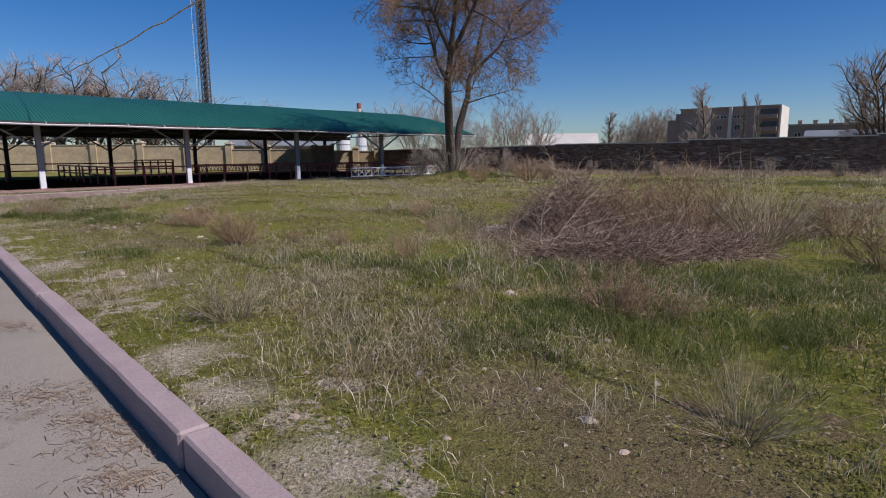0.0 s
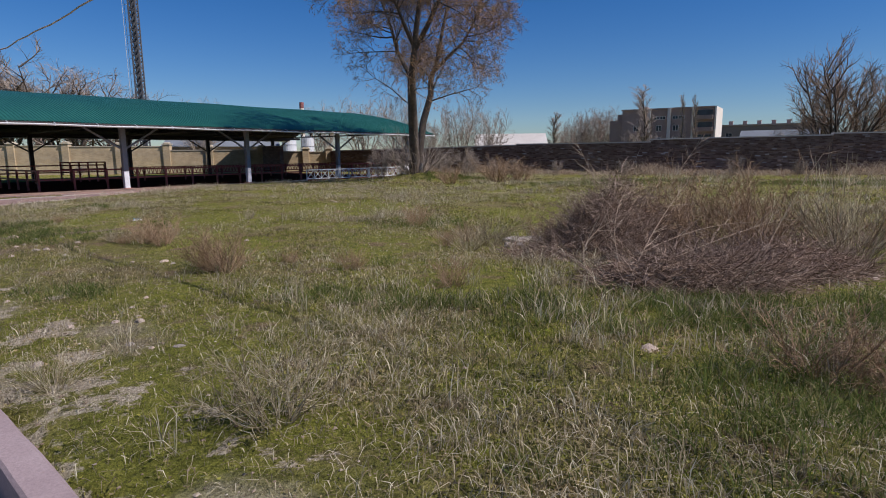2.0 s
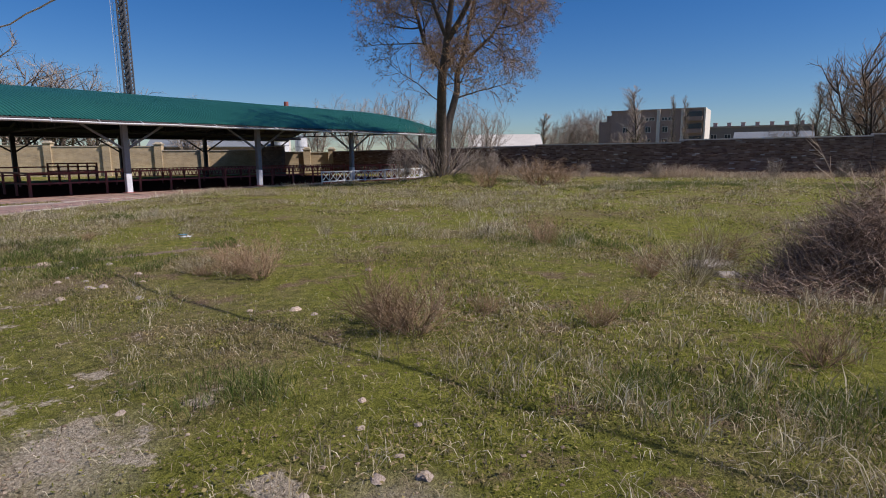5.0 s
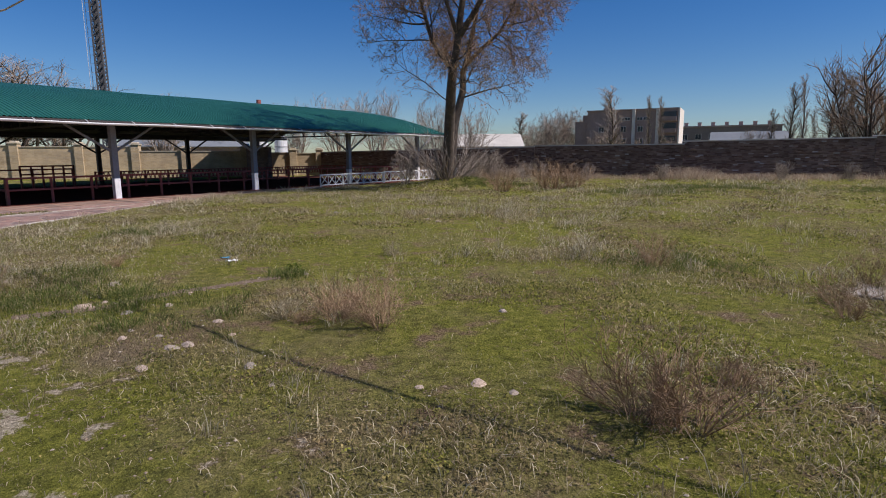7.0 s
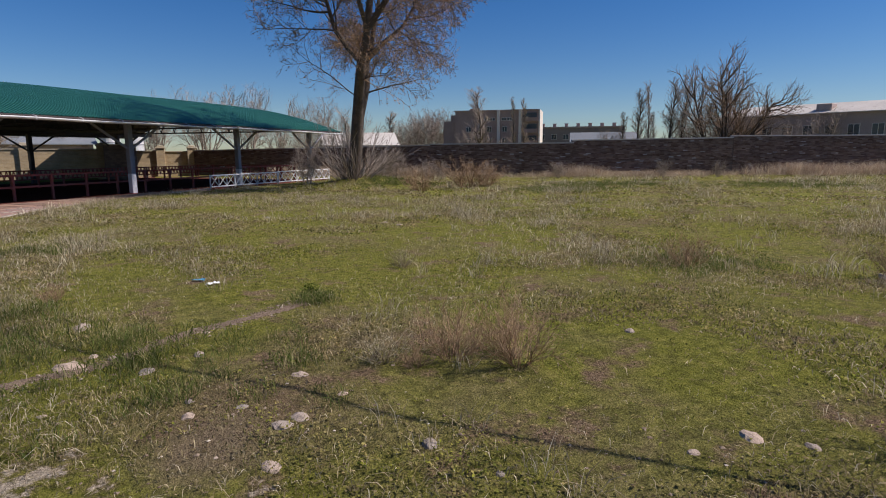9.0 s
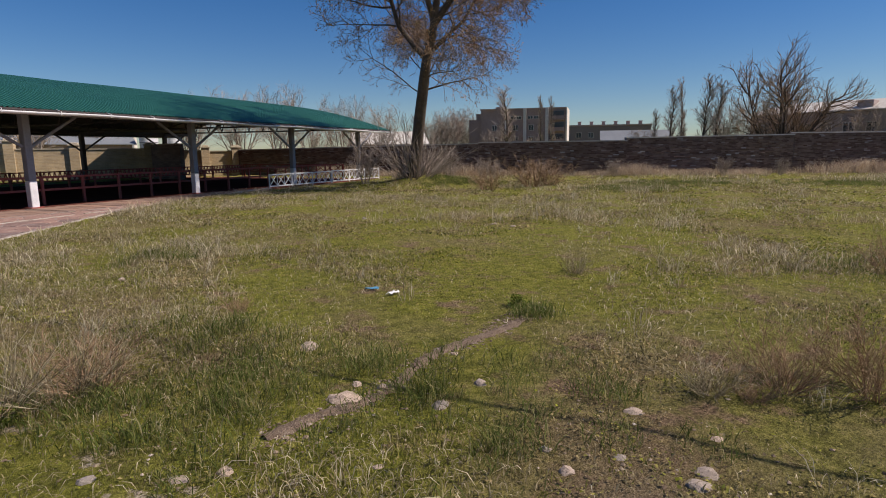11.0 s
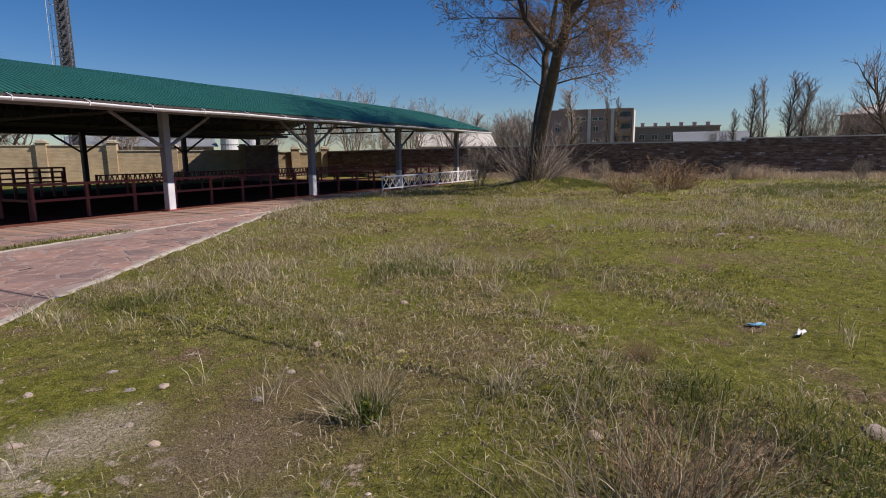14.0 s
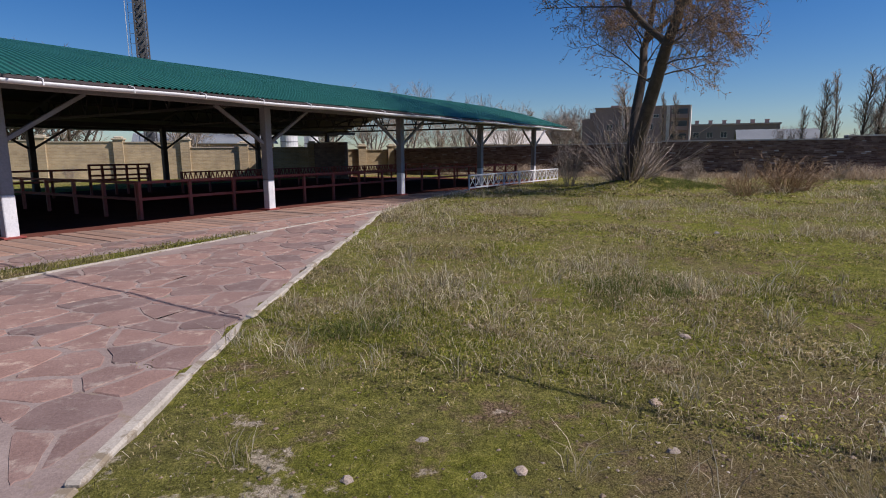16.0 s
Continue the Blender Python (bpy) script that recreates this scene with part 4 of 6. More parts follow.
def long_house():
    a, b = Vector((82.6, 88.5, 0)), Vector((97, 46, 0))
    d = b - a
    L, H = d.length, 7.5
    ob = base("long_house", Matrix.Translation(a) @ pose(0, 0, 0, 0, 0, math.degrees(math.atan2(d.y, d.x))), "long brown plastered house with a patched pale sheet roof", "building")
    bm = B_()
    box(bm, (0, 0, -0.5), (L, 11, H))
    part("wall", bm, M_brownwall, ob)
    vs = [(-0.6, -0.6, H), (L + 0.6, -0.6, H), (L - 3, 5.5, H + 1.9), (3.5, 5.5, H + 1.9), (-0.6, 11.6, H), (L + 0.6, 11.6, H)]
    vs = vs + [(x, y, z - 0.15) for x, y, z in vs]
    fs = [(0, 1, 2, 3), (5, 4, 3, 2), (4, 0, 3), (1, 5, 2), (6, 9, 8, 7), (11, 8, 9, 10), (10, 9, 6), (7, 8, 11), (0, 6, 7, 1), (1, 7, 11, 5), (5, 11, 10, 4), (4, 10, 6, 0)]
    raw("roof", vs, fs, M_slate, ob, "pale patched sheet roof")
    for x in (16, 29, 38):
        bm = B_()
        box(bm, (x, 0.6, H + 0.3), (x + 2.2, 3.2, H + 1.5), 0.05)
        part("dormer", bm, M_brownwall, ob)
    for i in range(13):
        for z in (0.9, 3.9):
            window(None, ob, 2.5 + i * 3.2, z, 1.5, 1.6)


M_brownwall = surf("brown_plaster", (0.3, 0.23, 0.205), (0.4, 0.32, 0.29), 0.4, 5, 0.9, bump=0.1, stain=(0.14, 0.11, 0.1), stain_at=0.62)
apartment_block()
long_house()


def gabled(name, a, b, depth, eave, ridge, wall_m, roof_m, label, over=0.4):
    a, b = Vector((*a, 0)), Vector((*b, 0))
    d = b - a
    L = d.length
    ob = base(name, Matrix.Translation(a) @ pose(0, 0, 0, 0, 0, math.degrees(math.atan2(d.y, d.x))), label, "building")
    vs = [(0, 0, -0.4), (L, 0, -0.4), (L, depth, -0.4), (0, depth, -0.4), (0, 0, eave), (L, 0, eave), (L, depth, eave), (0, depth, eave), (0, depth / 2, ridge - 0.1), (L, depth / 2, ridge - 0.1)]
    raw("wall", vs, [(0, 1, 5, 4), (2, 3, 7, 6), (1, 2, 6, 9, 5), (3, 0, 4, 8, 7)], wall_m, ob)
    k = (ridge - eave) / (depth / 2)
    for s in (0, 1):
        y0, y1 = (-over, depth / 2) if s == 0 else (depth + over, depth / 2)
        z0 = eave - over * k + 0.06
        v = [(-over, y0, z0), (L + over, y0, z0), (L + over, y1, ridge), (-over, y1, ridge)]
        v += [(x, y, z - 0.1) for x, y, z in v]
        raw("roof", v, [(0, 1, 2, 3), (7, 6, 5, 4), (0, 4, 5, 1), (1, 5, 6, 2), (2, 6, 7, 3), (3, 7, 4, 0)], roof_m, ob)
    return ob


gabled("outbuilding", (11.6, 98.6), (23.0, 97.0), 10.0, 2.9, 4.95, M_brownwall, M_slate, "low outbuilding with a pale grey sheet roof")
gabled("warehouse", (57.0, 97.5), (66.5, 91.0), 7.0, 3.4, 5.1, M_brownwall, M_bluegrey, "low warehouse with a pale blue-grey sheet roof")
gabled("warehouse", (-29, 72.0), (-16.5, 75.0), 8.0, 2.7, 3.7, M_panel, M_bluegrey, "low building with a pale blue sheet roof behind the beige wall")


def terrace():
    a, b = Vector((97, 178, 0)), Vector((121, 161.5, 0))
    d = b - a
    L, H = d.length, 9.3
    ob = base("terrace", Matrix.Translation(a) @ pose(0, 0, 0, 0, 0, math.degrees(math.atan2(d.y, d.x))), "distant low terrace of flats with a row of chimneys", "building")
    bm = B_()
    box(bm, (0, 0, -0.5), (L, 10, H))
    part("wall", bm, M_terrace, ob)
    bm = B_()
    box(bm, (-0.3, -0.3, H + 0.01), (L + 0.3, 10.3, H + 0.45))
    part("roof", bm, M_brownwall, ob)
    for i in range(7):
        bm = B_()
        x = 2 + i * 3.9
        box(bm, (x, 3, H + 0.46), (x + 1.1, 4.2, H + 1.5))
        box(bm, (x - 0.1, 2.9, H + 1.5), (x + 1.2, 4.3, H + 1.65))
        part("chimney", bm, M_brownwall, ob)
        for z in (2.6, 5.6):
            window(None, ob, x + 0.5, z, 1.6, 1.6)


terrace()


def mast():
    ob = base("telecom_mast", pose(-21.9, 50.8, 0), "tall dark lattice telecom mast with cables and a ladder", "mast")
    H, w = 17.2, 0.27
    for sx, sy in ((-1, -1), (1, -1), (1, 1), (-1, 1)):
        bm = B_()
        bar(bm, (sx * w, sy * w, -0.2), (sx * w, sy * w, H), 0.09)
        part("leg", bm, M_mast, ob)
    n = 34
    for i in range(n):
        z0, z1 = H * i / n, H * (i + 1) / n
        bm = B_()
        for (ax, ay), (bx, by) in (((-w, -w), (w, -w)), ((w, -w), (w, w)), ((w, w), (-w, w)), ((-w, w), (-w, -w))):
            bar(bm, (ax, ay, z0), (bx, by, z1), 0.05)
            bar(bm, (bx, by, z0), (ax, ay, z0), 0.04)
        part("bracing", bm, M_mast, ob)
    for k in range(5):
        bm = B_()
        rod(bm, (-0.12 + 0.06 * k, 0.0, 0), (-0.12 + 0.06 * k, 0.0, H), 0.035, sides=6)
        part("feeder_cable", bm, M_mast, ob)
    for x in (-0.62, -0.78):
        bm = B_()
        rod(bm, (x, -0.1, 0), (x - 0.02, -0.1, H - 0.6), 0.022, sides=6)
        part("ladder_rail", bm, M_gutter, ob)
    bm = B_()
    for i in range(26):
        bar(bm, (-0.62, -0.1, 0.6 * i + 0.4), (-0.25, -0.1, 0.6 * i + 0.4), 0.025)
    tagged(part("ladder_ties", bm, M_gutter, ob), kind="stuff")

    for t in range(6):
        a = t * math.pi / 3
        bm = B_()
        bar(bm, (0.25 * math.cos(a), 0.25 * math.sin(a), H - 0.3), (0.75 * math.cos(a), 0.75 * math.sin(a), H - 0.1), 0.05)
        box(bm, (0.7 * math.cos(a) - 0.1, 0.7 * math.sin(a) - 0.1, H - 0.5), (0.7 * math.cos(a) + 0.1, 0.7 * math.sin(a) + 0.1, H + 1.6), 0.03)
        part("antenna", bm, M_mast, ob)


mast()


def stack():
    ob = base("chimney_stack", pose(-26, 146.1, 0), "distant chimney stack with a red top band", "chimney")
    bm = B_()
    rod(bm, (0, 0, 0), (0, 0, 12.9), 0.62, 0.55, 12)
    part("shaft", bm, M_pale, ob)
    bm = B_()
    rod(bm, (0, 0, 12.91), (0, 0, 14.3), 0.56, 0.54, 12)
    part("band", bm, M_redband, ob, "red painted band")


stack()


def tank(x, y, r, h):
    ob = base("storage_tank", pose(x, y, 0), "white metal storage tank behind the beige wall", "tank", "white tanks")
    bm = B_()
    rod(bm, (0, 0, 0), (0, 0, h), r, r, 20)
    part("shell", bm, M_white, ob, smooth=False)
    bm = B_()
    rod(bm, (0, 0, h + 0.01), (0, 0, h + 0.35), r, r * 0.3, 20)
    part("lid", bm, M_bluegrey, ob)
    bm = B_()
    for z in (h * 0.35, h * 0.7):
        rod(bm, (0, 0, z), (0, 0, z + 0.08), r + 0.03, r + 0.03, 20)
    part("hoop", bm, M_post, ob)


tank(-14.9, 75.0, 0.9, 3.9)
tank(-12.6, 75.5, 0.75, 3.6)


# ---- overhead cable ----
def overhead_cable():
    vs, fs, pts = [], [], []
    a, b = KS * 42 + KN * 4.7 + Vector((0, 0, 5.05)), KS * -14 + KN * 4.6 + Vector((0, 0, 5.6))
    n = 90
    for i in range(n + 1):
        k = i / n
        p = a.lerp(b, k)
        p.z -= 4.5 * k * (1 - k)
        p += Vector((0.02 * math.sin(i * 1.7), 0.02 * math.cos(i * 2.3), 0.018 * math.sin(i * 1.1)))
        pts.append(p)
    tube(vs, fs, pts, [0.0165] * len(pts), 6)
    return tagged(raw("overhead_cable", vs, fs, M_cable, smooth=True), "slack pale sheathed cable strung overhead", "cable")


overhead_cable()


# ---- field: heights and where plants may stand ----
_gz = np.array([v[2] for v in gv]).reshape(len(GY), len(GX))
_gx, _gy = np.array(GX), np.array(GY)


def heights(x, y):
    i = np.clip(np.searchsorted(_gx, x) - 1, 0, len(_gx) - 2)
    j = np.clip(np.searchsorted(_gy, y) - 1, 0, len(_gy) - 2)
    fx, fy = (x - _gx[i]) / (_gx[i + 1] - _gx[i]), (y - _gy[j]) / (_gy[j + 1] - _gy[j])
    return (_gz[j, i] * (1 - fx) + _gz[j, i + 1] * fx) * (1 - fy) + (_gz[j + 1, i] * (1 - fx) + _gz[j + 1, i + 1] * fx) * fy


_ey, _ex = np.array([p[1] for p in EDGE]), np.array([p[0] for p in EDGE])


def on_field(x, y):
    n = 0.7 * x + 0.714 * y
    u, v = (x - ROW.x) * U.x + (y - ROW.y) * U.y, (x - ROW.x) * V.x + (y - ROW.y) * V.y
    ok = n > 1.1
    ok &= ~((v > -1.9) & (v < 14.6) & (u < 20.2))
    ok &= ~((y > 13.3) & (y < 33.7) & (x < np.interp(y, _ey, _ex) + 0.09))
    ok &= ~((y >= 33.7) & (v > -1.9) & (u < 18))
    wall_y = np.where(x < 15.74, 36.98 + (15.74 - x) * 0.635, 36.98 - (x - 15.74) * 0.393)
    return ok & (y < wall_y - 0.25)


gen = np.random.default_rng(11)
_tab = gen.random((64, 64))


def patchy(x, y, s, dx=0.0):
    """Smooth value noise, 0 to 1."""
    a, b = x * s + dx + 100.0, y * s + dx * 0.7 + 100.0
    i, j = np.floor(a).astype(int), np.floor(b).astype(int)
    fx, fy = a - i, b - j
    fx, fy = fx * fx * (3 - 2 * fx), fy * fy * (3 - 2 * fy)
    t = lambda p, q: _tab[p % 64, q % 64]
    return (t(i, j) * (1 - fx) + t(i + 1, j) * fx) * (1 - fy) + (t(i, j + 1) * (1 - fx) + t(i + 1, j + 1) * fx) * fy


def scatter(s0, s1, n0, n1, per_m2):
    k = int((s1 - s0) * (n1 - n0) * per_m2)
    s, n = gen.uniform(s0, s1, k), gen.uniform(n0, n1, k)
    x, y = KS.x * s + KN.x * n, KS.y * s + KN.y * n
    ok = on_field(x, y)
    return x[ok], y[ok]


def fast_mesh(name, co, nper, material, label, category, kind="stuff"):
    """One joined mesh of many loose faces with nper corners each."""
    me = bpy.data.meshes.new(name)
    k = len(co) // nper
    me.vertices.add(len(co))
    me.vertices.foreach_set("co", co.astype(np.float32).ravel())
    me.loops.add(len(co))
    me.loops.foreach_set("vertex_index", np.arange(len(co), dtype=np.int32))
    me.polygons.add(k)
    me.polygons.foreach_set("loop_start", np.arange(0, len(co), nper, dtype=np.int32))
    me.update(calc_edges=True)
    me.validate()
    return tagged(mesh_part(name, me, material), label, category, kind=kind)


def blades(x, y, h, w, lean):
    """Bent blades, each a four-cornered kite from root to tip."""
    k = len(x)
    z = heights(x, y)
    t, f = gen.uniform(0, 2 * np.pi, k), gen.uniform(0, np.pi, k)
    l = lean * gen.random(k) * h
    px, py = np.cos(t) * l, np.sin(t) * l
    wx, wy = np.cos(f) * w / 2, np.sin(f) * w / 2
    root = np.stack([x, y, z - 0.01], 1)
    mid = np.stack([x + px * 0.35, y + py * 0.35, z + h * 0.55], 1)
    side = np.stack([wx, wy, np.zeros(k)], 1)
    tip = np.stack([x + px, y + py, z + h * np.sqrt(np.clip(1 - (lean * 0.4) ** 2, 0.2, 1))], 1)
    return np.stack([root, mid - side, tip, mid + side], 1).reshape(-1, 3)


ZONES = [(-7, 23, 1.1, 4.2), (-13, 25, 4.2, 9), (-22, 28, 9, 18), (-38, 30, 18, 30), (-46, 30, 30, 52)]


def layer(densities, keep, hrange, widths, lean):
    out = []
    for (s0, s1, n0, n1), dens, w in zip(ZONES, densities, widths):
        if not dens:
            continue
        x, y = scatter(s0, s1, n0, n1, dens)
        p = keep(x, y)
        ok = gen.random(len(x)) < p
        x, y, p = x[ok], y[ok], p[ok]
        h = gen.uniform(*hrange, len(x)) * (0.6 + 0.7 * p)
        out.append(blades(x, y, h, w * gen.uniform(0.7, 1.4, len(x)), lean))
    return np.concatenate(out)


def thin(x, y):
    """How well grass covers: thin on the gravel by the kerb and in bare spots."""
    worn = np.ones(len(x))
    for cx, cy, r, _ in BARE:
        q = np.hypot(x - cx, y - cy) / r + 0.9 * (patchy(x, y, 1.9, 17) - 0.5)
        worn = np.minimum(worn, np.clip((q - 0.65) * 2.5, 0.34, 1))
    n = 0.7 * x + 0.714 * y
    bare = np.clip((patchy(x, y, 0.9, 5) - 0.25) * 2.2, 0.08, 1)
    s = -0.714 * x + 0.7 * y
    trod = np.clip((n - 1.2 - 1.4 * patchy(x, y, 0.8, 9) - np.where(s > 13.5, 0.4, 0.0)) * 1.5, 0.22, 1)
    return bare * trod * worn


green_short = layer((1700, 700, 260, 90, 30), lambda x, y: thin(x, y), (0.012, 0.05), (0.006, 0.01, 0.02, 0.035, 0.05), 1.6)
fast_mesh("short_grass", green_short, 4, M_short, "short olive-green grass over the field", "grass")
straw = layer((1500, 700, 180, 50, 18), lambda x, y: np.clip(patchy(x, y, 0.55, 31) * 1.5 - 0.25, 0.08, 1) * np.clip(thin(x, y) + 0.25, 0, 1), (0.03, 0.12), (0.004, 0.006, 0.01, 0.02, 0.03), 2.2)
fast_mesh("straw_grass", straw, 4, M_dry, "fine dry straw lying among the grass", "grass")


def ground_leaves(densities, sizes):
    out = []
    for (s0, s1, n0, n1), dens, size in zip(ZONES, densities, sizes):
        if not dens:
            continue
        x, y = scatter(s0, s1, n0, n1, dens)
        ok = gen.random(len(x)) < np.clip(patchy(x, y, 0.8, 77) * 1.8 - 0.25, 0.06, 1) * thin(x, y)
        x, y = x[ok], y[ok]
        k = len(x)
        z = heights(x, y) + gen.uniform(0.004, 0.028, k)
        t, r = gen.uniform(0, 2 * np.pi, k), size * gen.uniform(0.5, 1.3, k)
        q = []
        for a in range(4):
            q.append(np.stack([x + r * np.cos(t + a * np.pi / 2) * (1 if a % 2 else 0.6), y + r * np.sin(t + a * np.pi / 2) * (1 if a % 2 else 0.6), z + gen.uniform(-0.6, 0.6, k) * r], 1))
        out.append(np.stack(q, 1).reshape(-1, 3))
    return np.concatenate(out)


fast_mesh("ground_cover", ground_leaves((2600, 1300, 420, 110, 30), (0.0105, 0.0145, 0.025, 0.045, 0.06)), 4, M_moss, "yellow-green mossy ground cover", "ground cover")


def tufts(centres, blades_each, radius, hrange, width, lean):
    x0, y0 = centres
    k = len(x0)
    n = gen.integers(blades_each[0], blades_each[1], k)
    i = np.repeat(np.arange(k), n)
    r, t = radius * np.sqrt(gen.random(len(i))), gen.uniform(0, 2 * np.pi, len(i))
    x, y = x0[i] + r * np.cos(t), y0[i] + r * np.sin(t)
    size = gen.uniform(0.6, 1.25, k)[i]
    ok = on_field(x, y)
    h = gen.uniform(*hrange, len(i)) * size
    return blades(x[ok], y[ok], h[ok], (width * gen.uniform(0.7, 1.4, len(i)))[ok], lean)


def thinned(z, dens, p):
    x, y = scatter(*ZONES[z], dens)
    ok = gen.random(len(x)) < p(x, y)
    return x[ok], y[ok]


dry_mask = lambda x, y: np.clip(patchy(x, y, 0.42, 51) * 2.2 - 0.75 + 0.5 * np.clip((x + 0.5) / 3, 0, 1) * np.clip((11 - y) / 3, 0, 1), 0.03, 1) * np.clip(thin(x, y) + 0.1, 0, 1)
dry = [tufts(thinned(z, d, dry_mask), nb, r, hr, w, 1.3) for z, d, nb, r, hr, w in ((0, 15, (12, 30), 0.09, (0.07, 0.25), 0.0043), (1, 14, (12, 28), 0.12, (0.09, 0.28), 0.0062), (2, 11.5, (12, 24), 0.17, (0.1, 0.28), 0.008), (3, 7, (10, 20), 0.26, (0.12, 0.3), 0.012), (4, 3.6, (10, 18), 0.4, (0.14, 0.36), 0.02))]
fast_mesh("dry_grass", np.concatenate(dry), 4, M_dry, "pale dry grass tufts standing among the green", "grass")

# rank weeds along the foot of the brown wall
t = gen.random(5200)
wx = np.interp(t, [0, 0.35, 0.6, 1], [-4, 15.7, 25, 48])
wy = np.where(wx < 15.74, 36.98 + (15.74 - wx) * 0.635, 36.98 - (wx - 15.74) * 0.393) - 0.5 - 3.2 * gen.random(5200) ** 1.6
keepw = gen.random(5200) < np.clip(patchy(wx, wy, 0.5, 3) * 1.5 - 0.15, 0.15, 1)
wx, wy = wx[keepw], wy[keepw]
tall = patchy(wx, wy, 0.33, 8) > 0.55
weeds = np.concatenate([tufts((wx[tall], wy[tall]), (10, 18), 0.35, (0.3, 1.0), 0.016, 1.3), tufts((wx[~tall], wy[~tall]), (8, 16), 0.3, (0.12, 0.45), 0.018, 1.2)])
fast_mesh("dry_weeds", weeds, 4, M_weed, "tall dry brown weeds along the foot of the brick wall", "weeds")

# lush green patches
LUSH = [(3.2, 2.6, 1.0), (2.2, 3.0, 0.6), (0.8, 5.3, 0.7), (1.6, 5.2, 0.8), (4.4, 2.9, 0.9), (5.6, 3.2, 1.0), (-0.3, 5.9, 0.5), (-8.2, 11.0, 0.7), (-7.5, 10.6, 0.6), (-6.6, 11.0, 0.6), (-5.5, 9.9, 0.6), (2.4, 31.1, 1.5), (1.4, 30.4, 0.8), (-11.0, 15.6, 0.35), (-8.2, 16.4, 0.6), (-4.6, 11.7, 0.15), (0.9, 12.0, 1.0), (-3.0, 6.1, 0.4), (7.5, 4.5, 1.1), (3.6, 4.2, 1.1), (4.8, 4.6, 1.1), (2.8, 5.0, 0.9), (6.2, 2.2, 1.1), (-6.0, 10.6, 0.5), (-7.0, 11.4, 0.5), (-7.3, 12.2, 0.45), (3.2, 31.0, 1.3), (12, 28, 2.4), (18, 24, 2.6), (8, 26, 2.0)]
lx, ly = [], []
for x, y, r in LUSH:
    k = int(30 * r * r) + 6 if r < 1.2 else int(40 * r * r)
    lx.append(x + gen.normal(0, r * 0.55, k) * 1.25), ly.append(y + gen.normal(0, r * 0.45, k))
lx, ly = np.concatenate(lx), np.concatenate(ly)
ok = on_field(lx, ly) & (np.hypot((lx - 3.85) / 1.9, (ly - 6.3) / 1.0) > 1)
lush = tufts((lx[ok], ly[ok]), (60, 110), 0.17, (0.05, 0.17), 0.005, 1.5)
wx_, wy_ = gen.uniform(-0.5, 7.5, 1500), gen.uniform(0.5, 7.5, 1500)
damp = (np.hypot((wx_ - 3.85) / 1.9, (wy_ - 6.3) / 1.0) > 1) & (gen.random(1500) < 0.5 * np.clip(patchy(wx_, wy_, 0.7, 91) * 2.4 - 0.9, 0, 1) * np.clip((wx_ + 0.25 * wy_ - 1.2) / 2, 0, 1) * np.clip((np.hypot(wx_ - 2.4, wy_ - 1.1) - 0.8) * 2, 0, 1))
lush = np.concatenate([lush, tufts((wx_[damp], wy_[damp]), (45, 85), 0.16, (0.05, 0.19), 0.005, 1.4)])
fast_mesh("lush_grass", lush, 4, M_lush, "darker lush green grass in damp patches", "grass")


# ---- brush heap ----
def heap_spot(cx, cy, rx, ry, h, flat):
    def spot(rng):
        t, r = rng.uniform(0, 2 * math.pi), math.sqrt(rng.random())
        x, y = cx + rx * r * math.cos(t), cy + ry * r * math.sin(t)
        z = ground_z(x, y) + h * (1 - r * r) * rng.random() + 0.02
        return Vector((x, y, z)), Vector((rng.uniform(-1, 1), rng.uniform(-1, 1), rng.uniform(-0.15, 0.5) * flat))
    return spot


heap = base("brush_heap", pose(0, 0, 0), "tangled heap of cut dead brush lying in the grass", "brush heap")
R5 = random.Random(15)
for cx, cy, rx, ry, h, n, name in ((3.3, 8.65, 0.9, 0.8, 0.85, 6500, "tangle"), (3.45, 8.8, 0.6, 0.55, 1.25, 2200, "tangle"), (4.4, 9.3, 0.7, 0.6, 0.95, 900, "tangle"), (3.3, 6.15, 1.0, 0.62, 0.3, 5200, "raked_straw"), (4.6, 6.65, 1.05, 0.6, 0.32, 4800, "raked_straw"), (2.6, 8.3, 0.9, 0.55, 0.14, 1500, "raked_straw"), (6.0, 8.3, 1.3, 0.8, 0.45, 900, "tangle")):
    vs, fs = [], []
    sp = heap_spot(cx, cy, rx, ry, h, 0.3 if name == "raked_straw" else 1.2)
    for _ in range(n):
        p, d = sp(R5)
        way = limb(R5, p, d, R5.uniform(0.2, 0.55) * (1.8 if R5.random() < 0.07 else 1), 4, 0.45, -0.02 if name == "raked_straw" else 0.05)
        rr = 0.0034 * R5.uniform(0.5, 1.5)
        tube(vs, fs, [Vector((q.x, q.y, max(q.z, ground_z(q.x, q.y)))) for q in way], [rr, rr * 0.9, rr * 0.8, rr * 0.6, rr * 0.4], 3)
    raw(name, vs, fs, M_brush, heap)
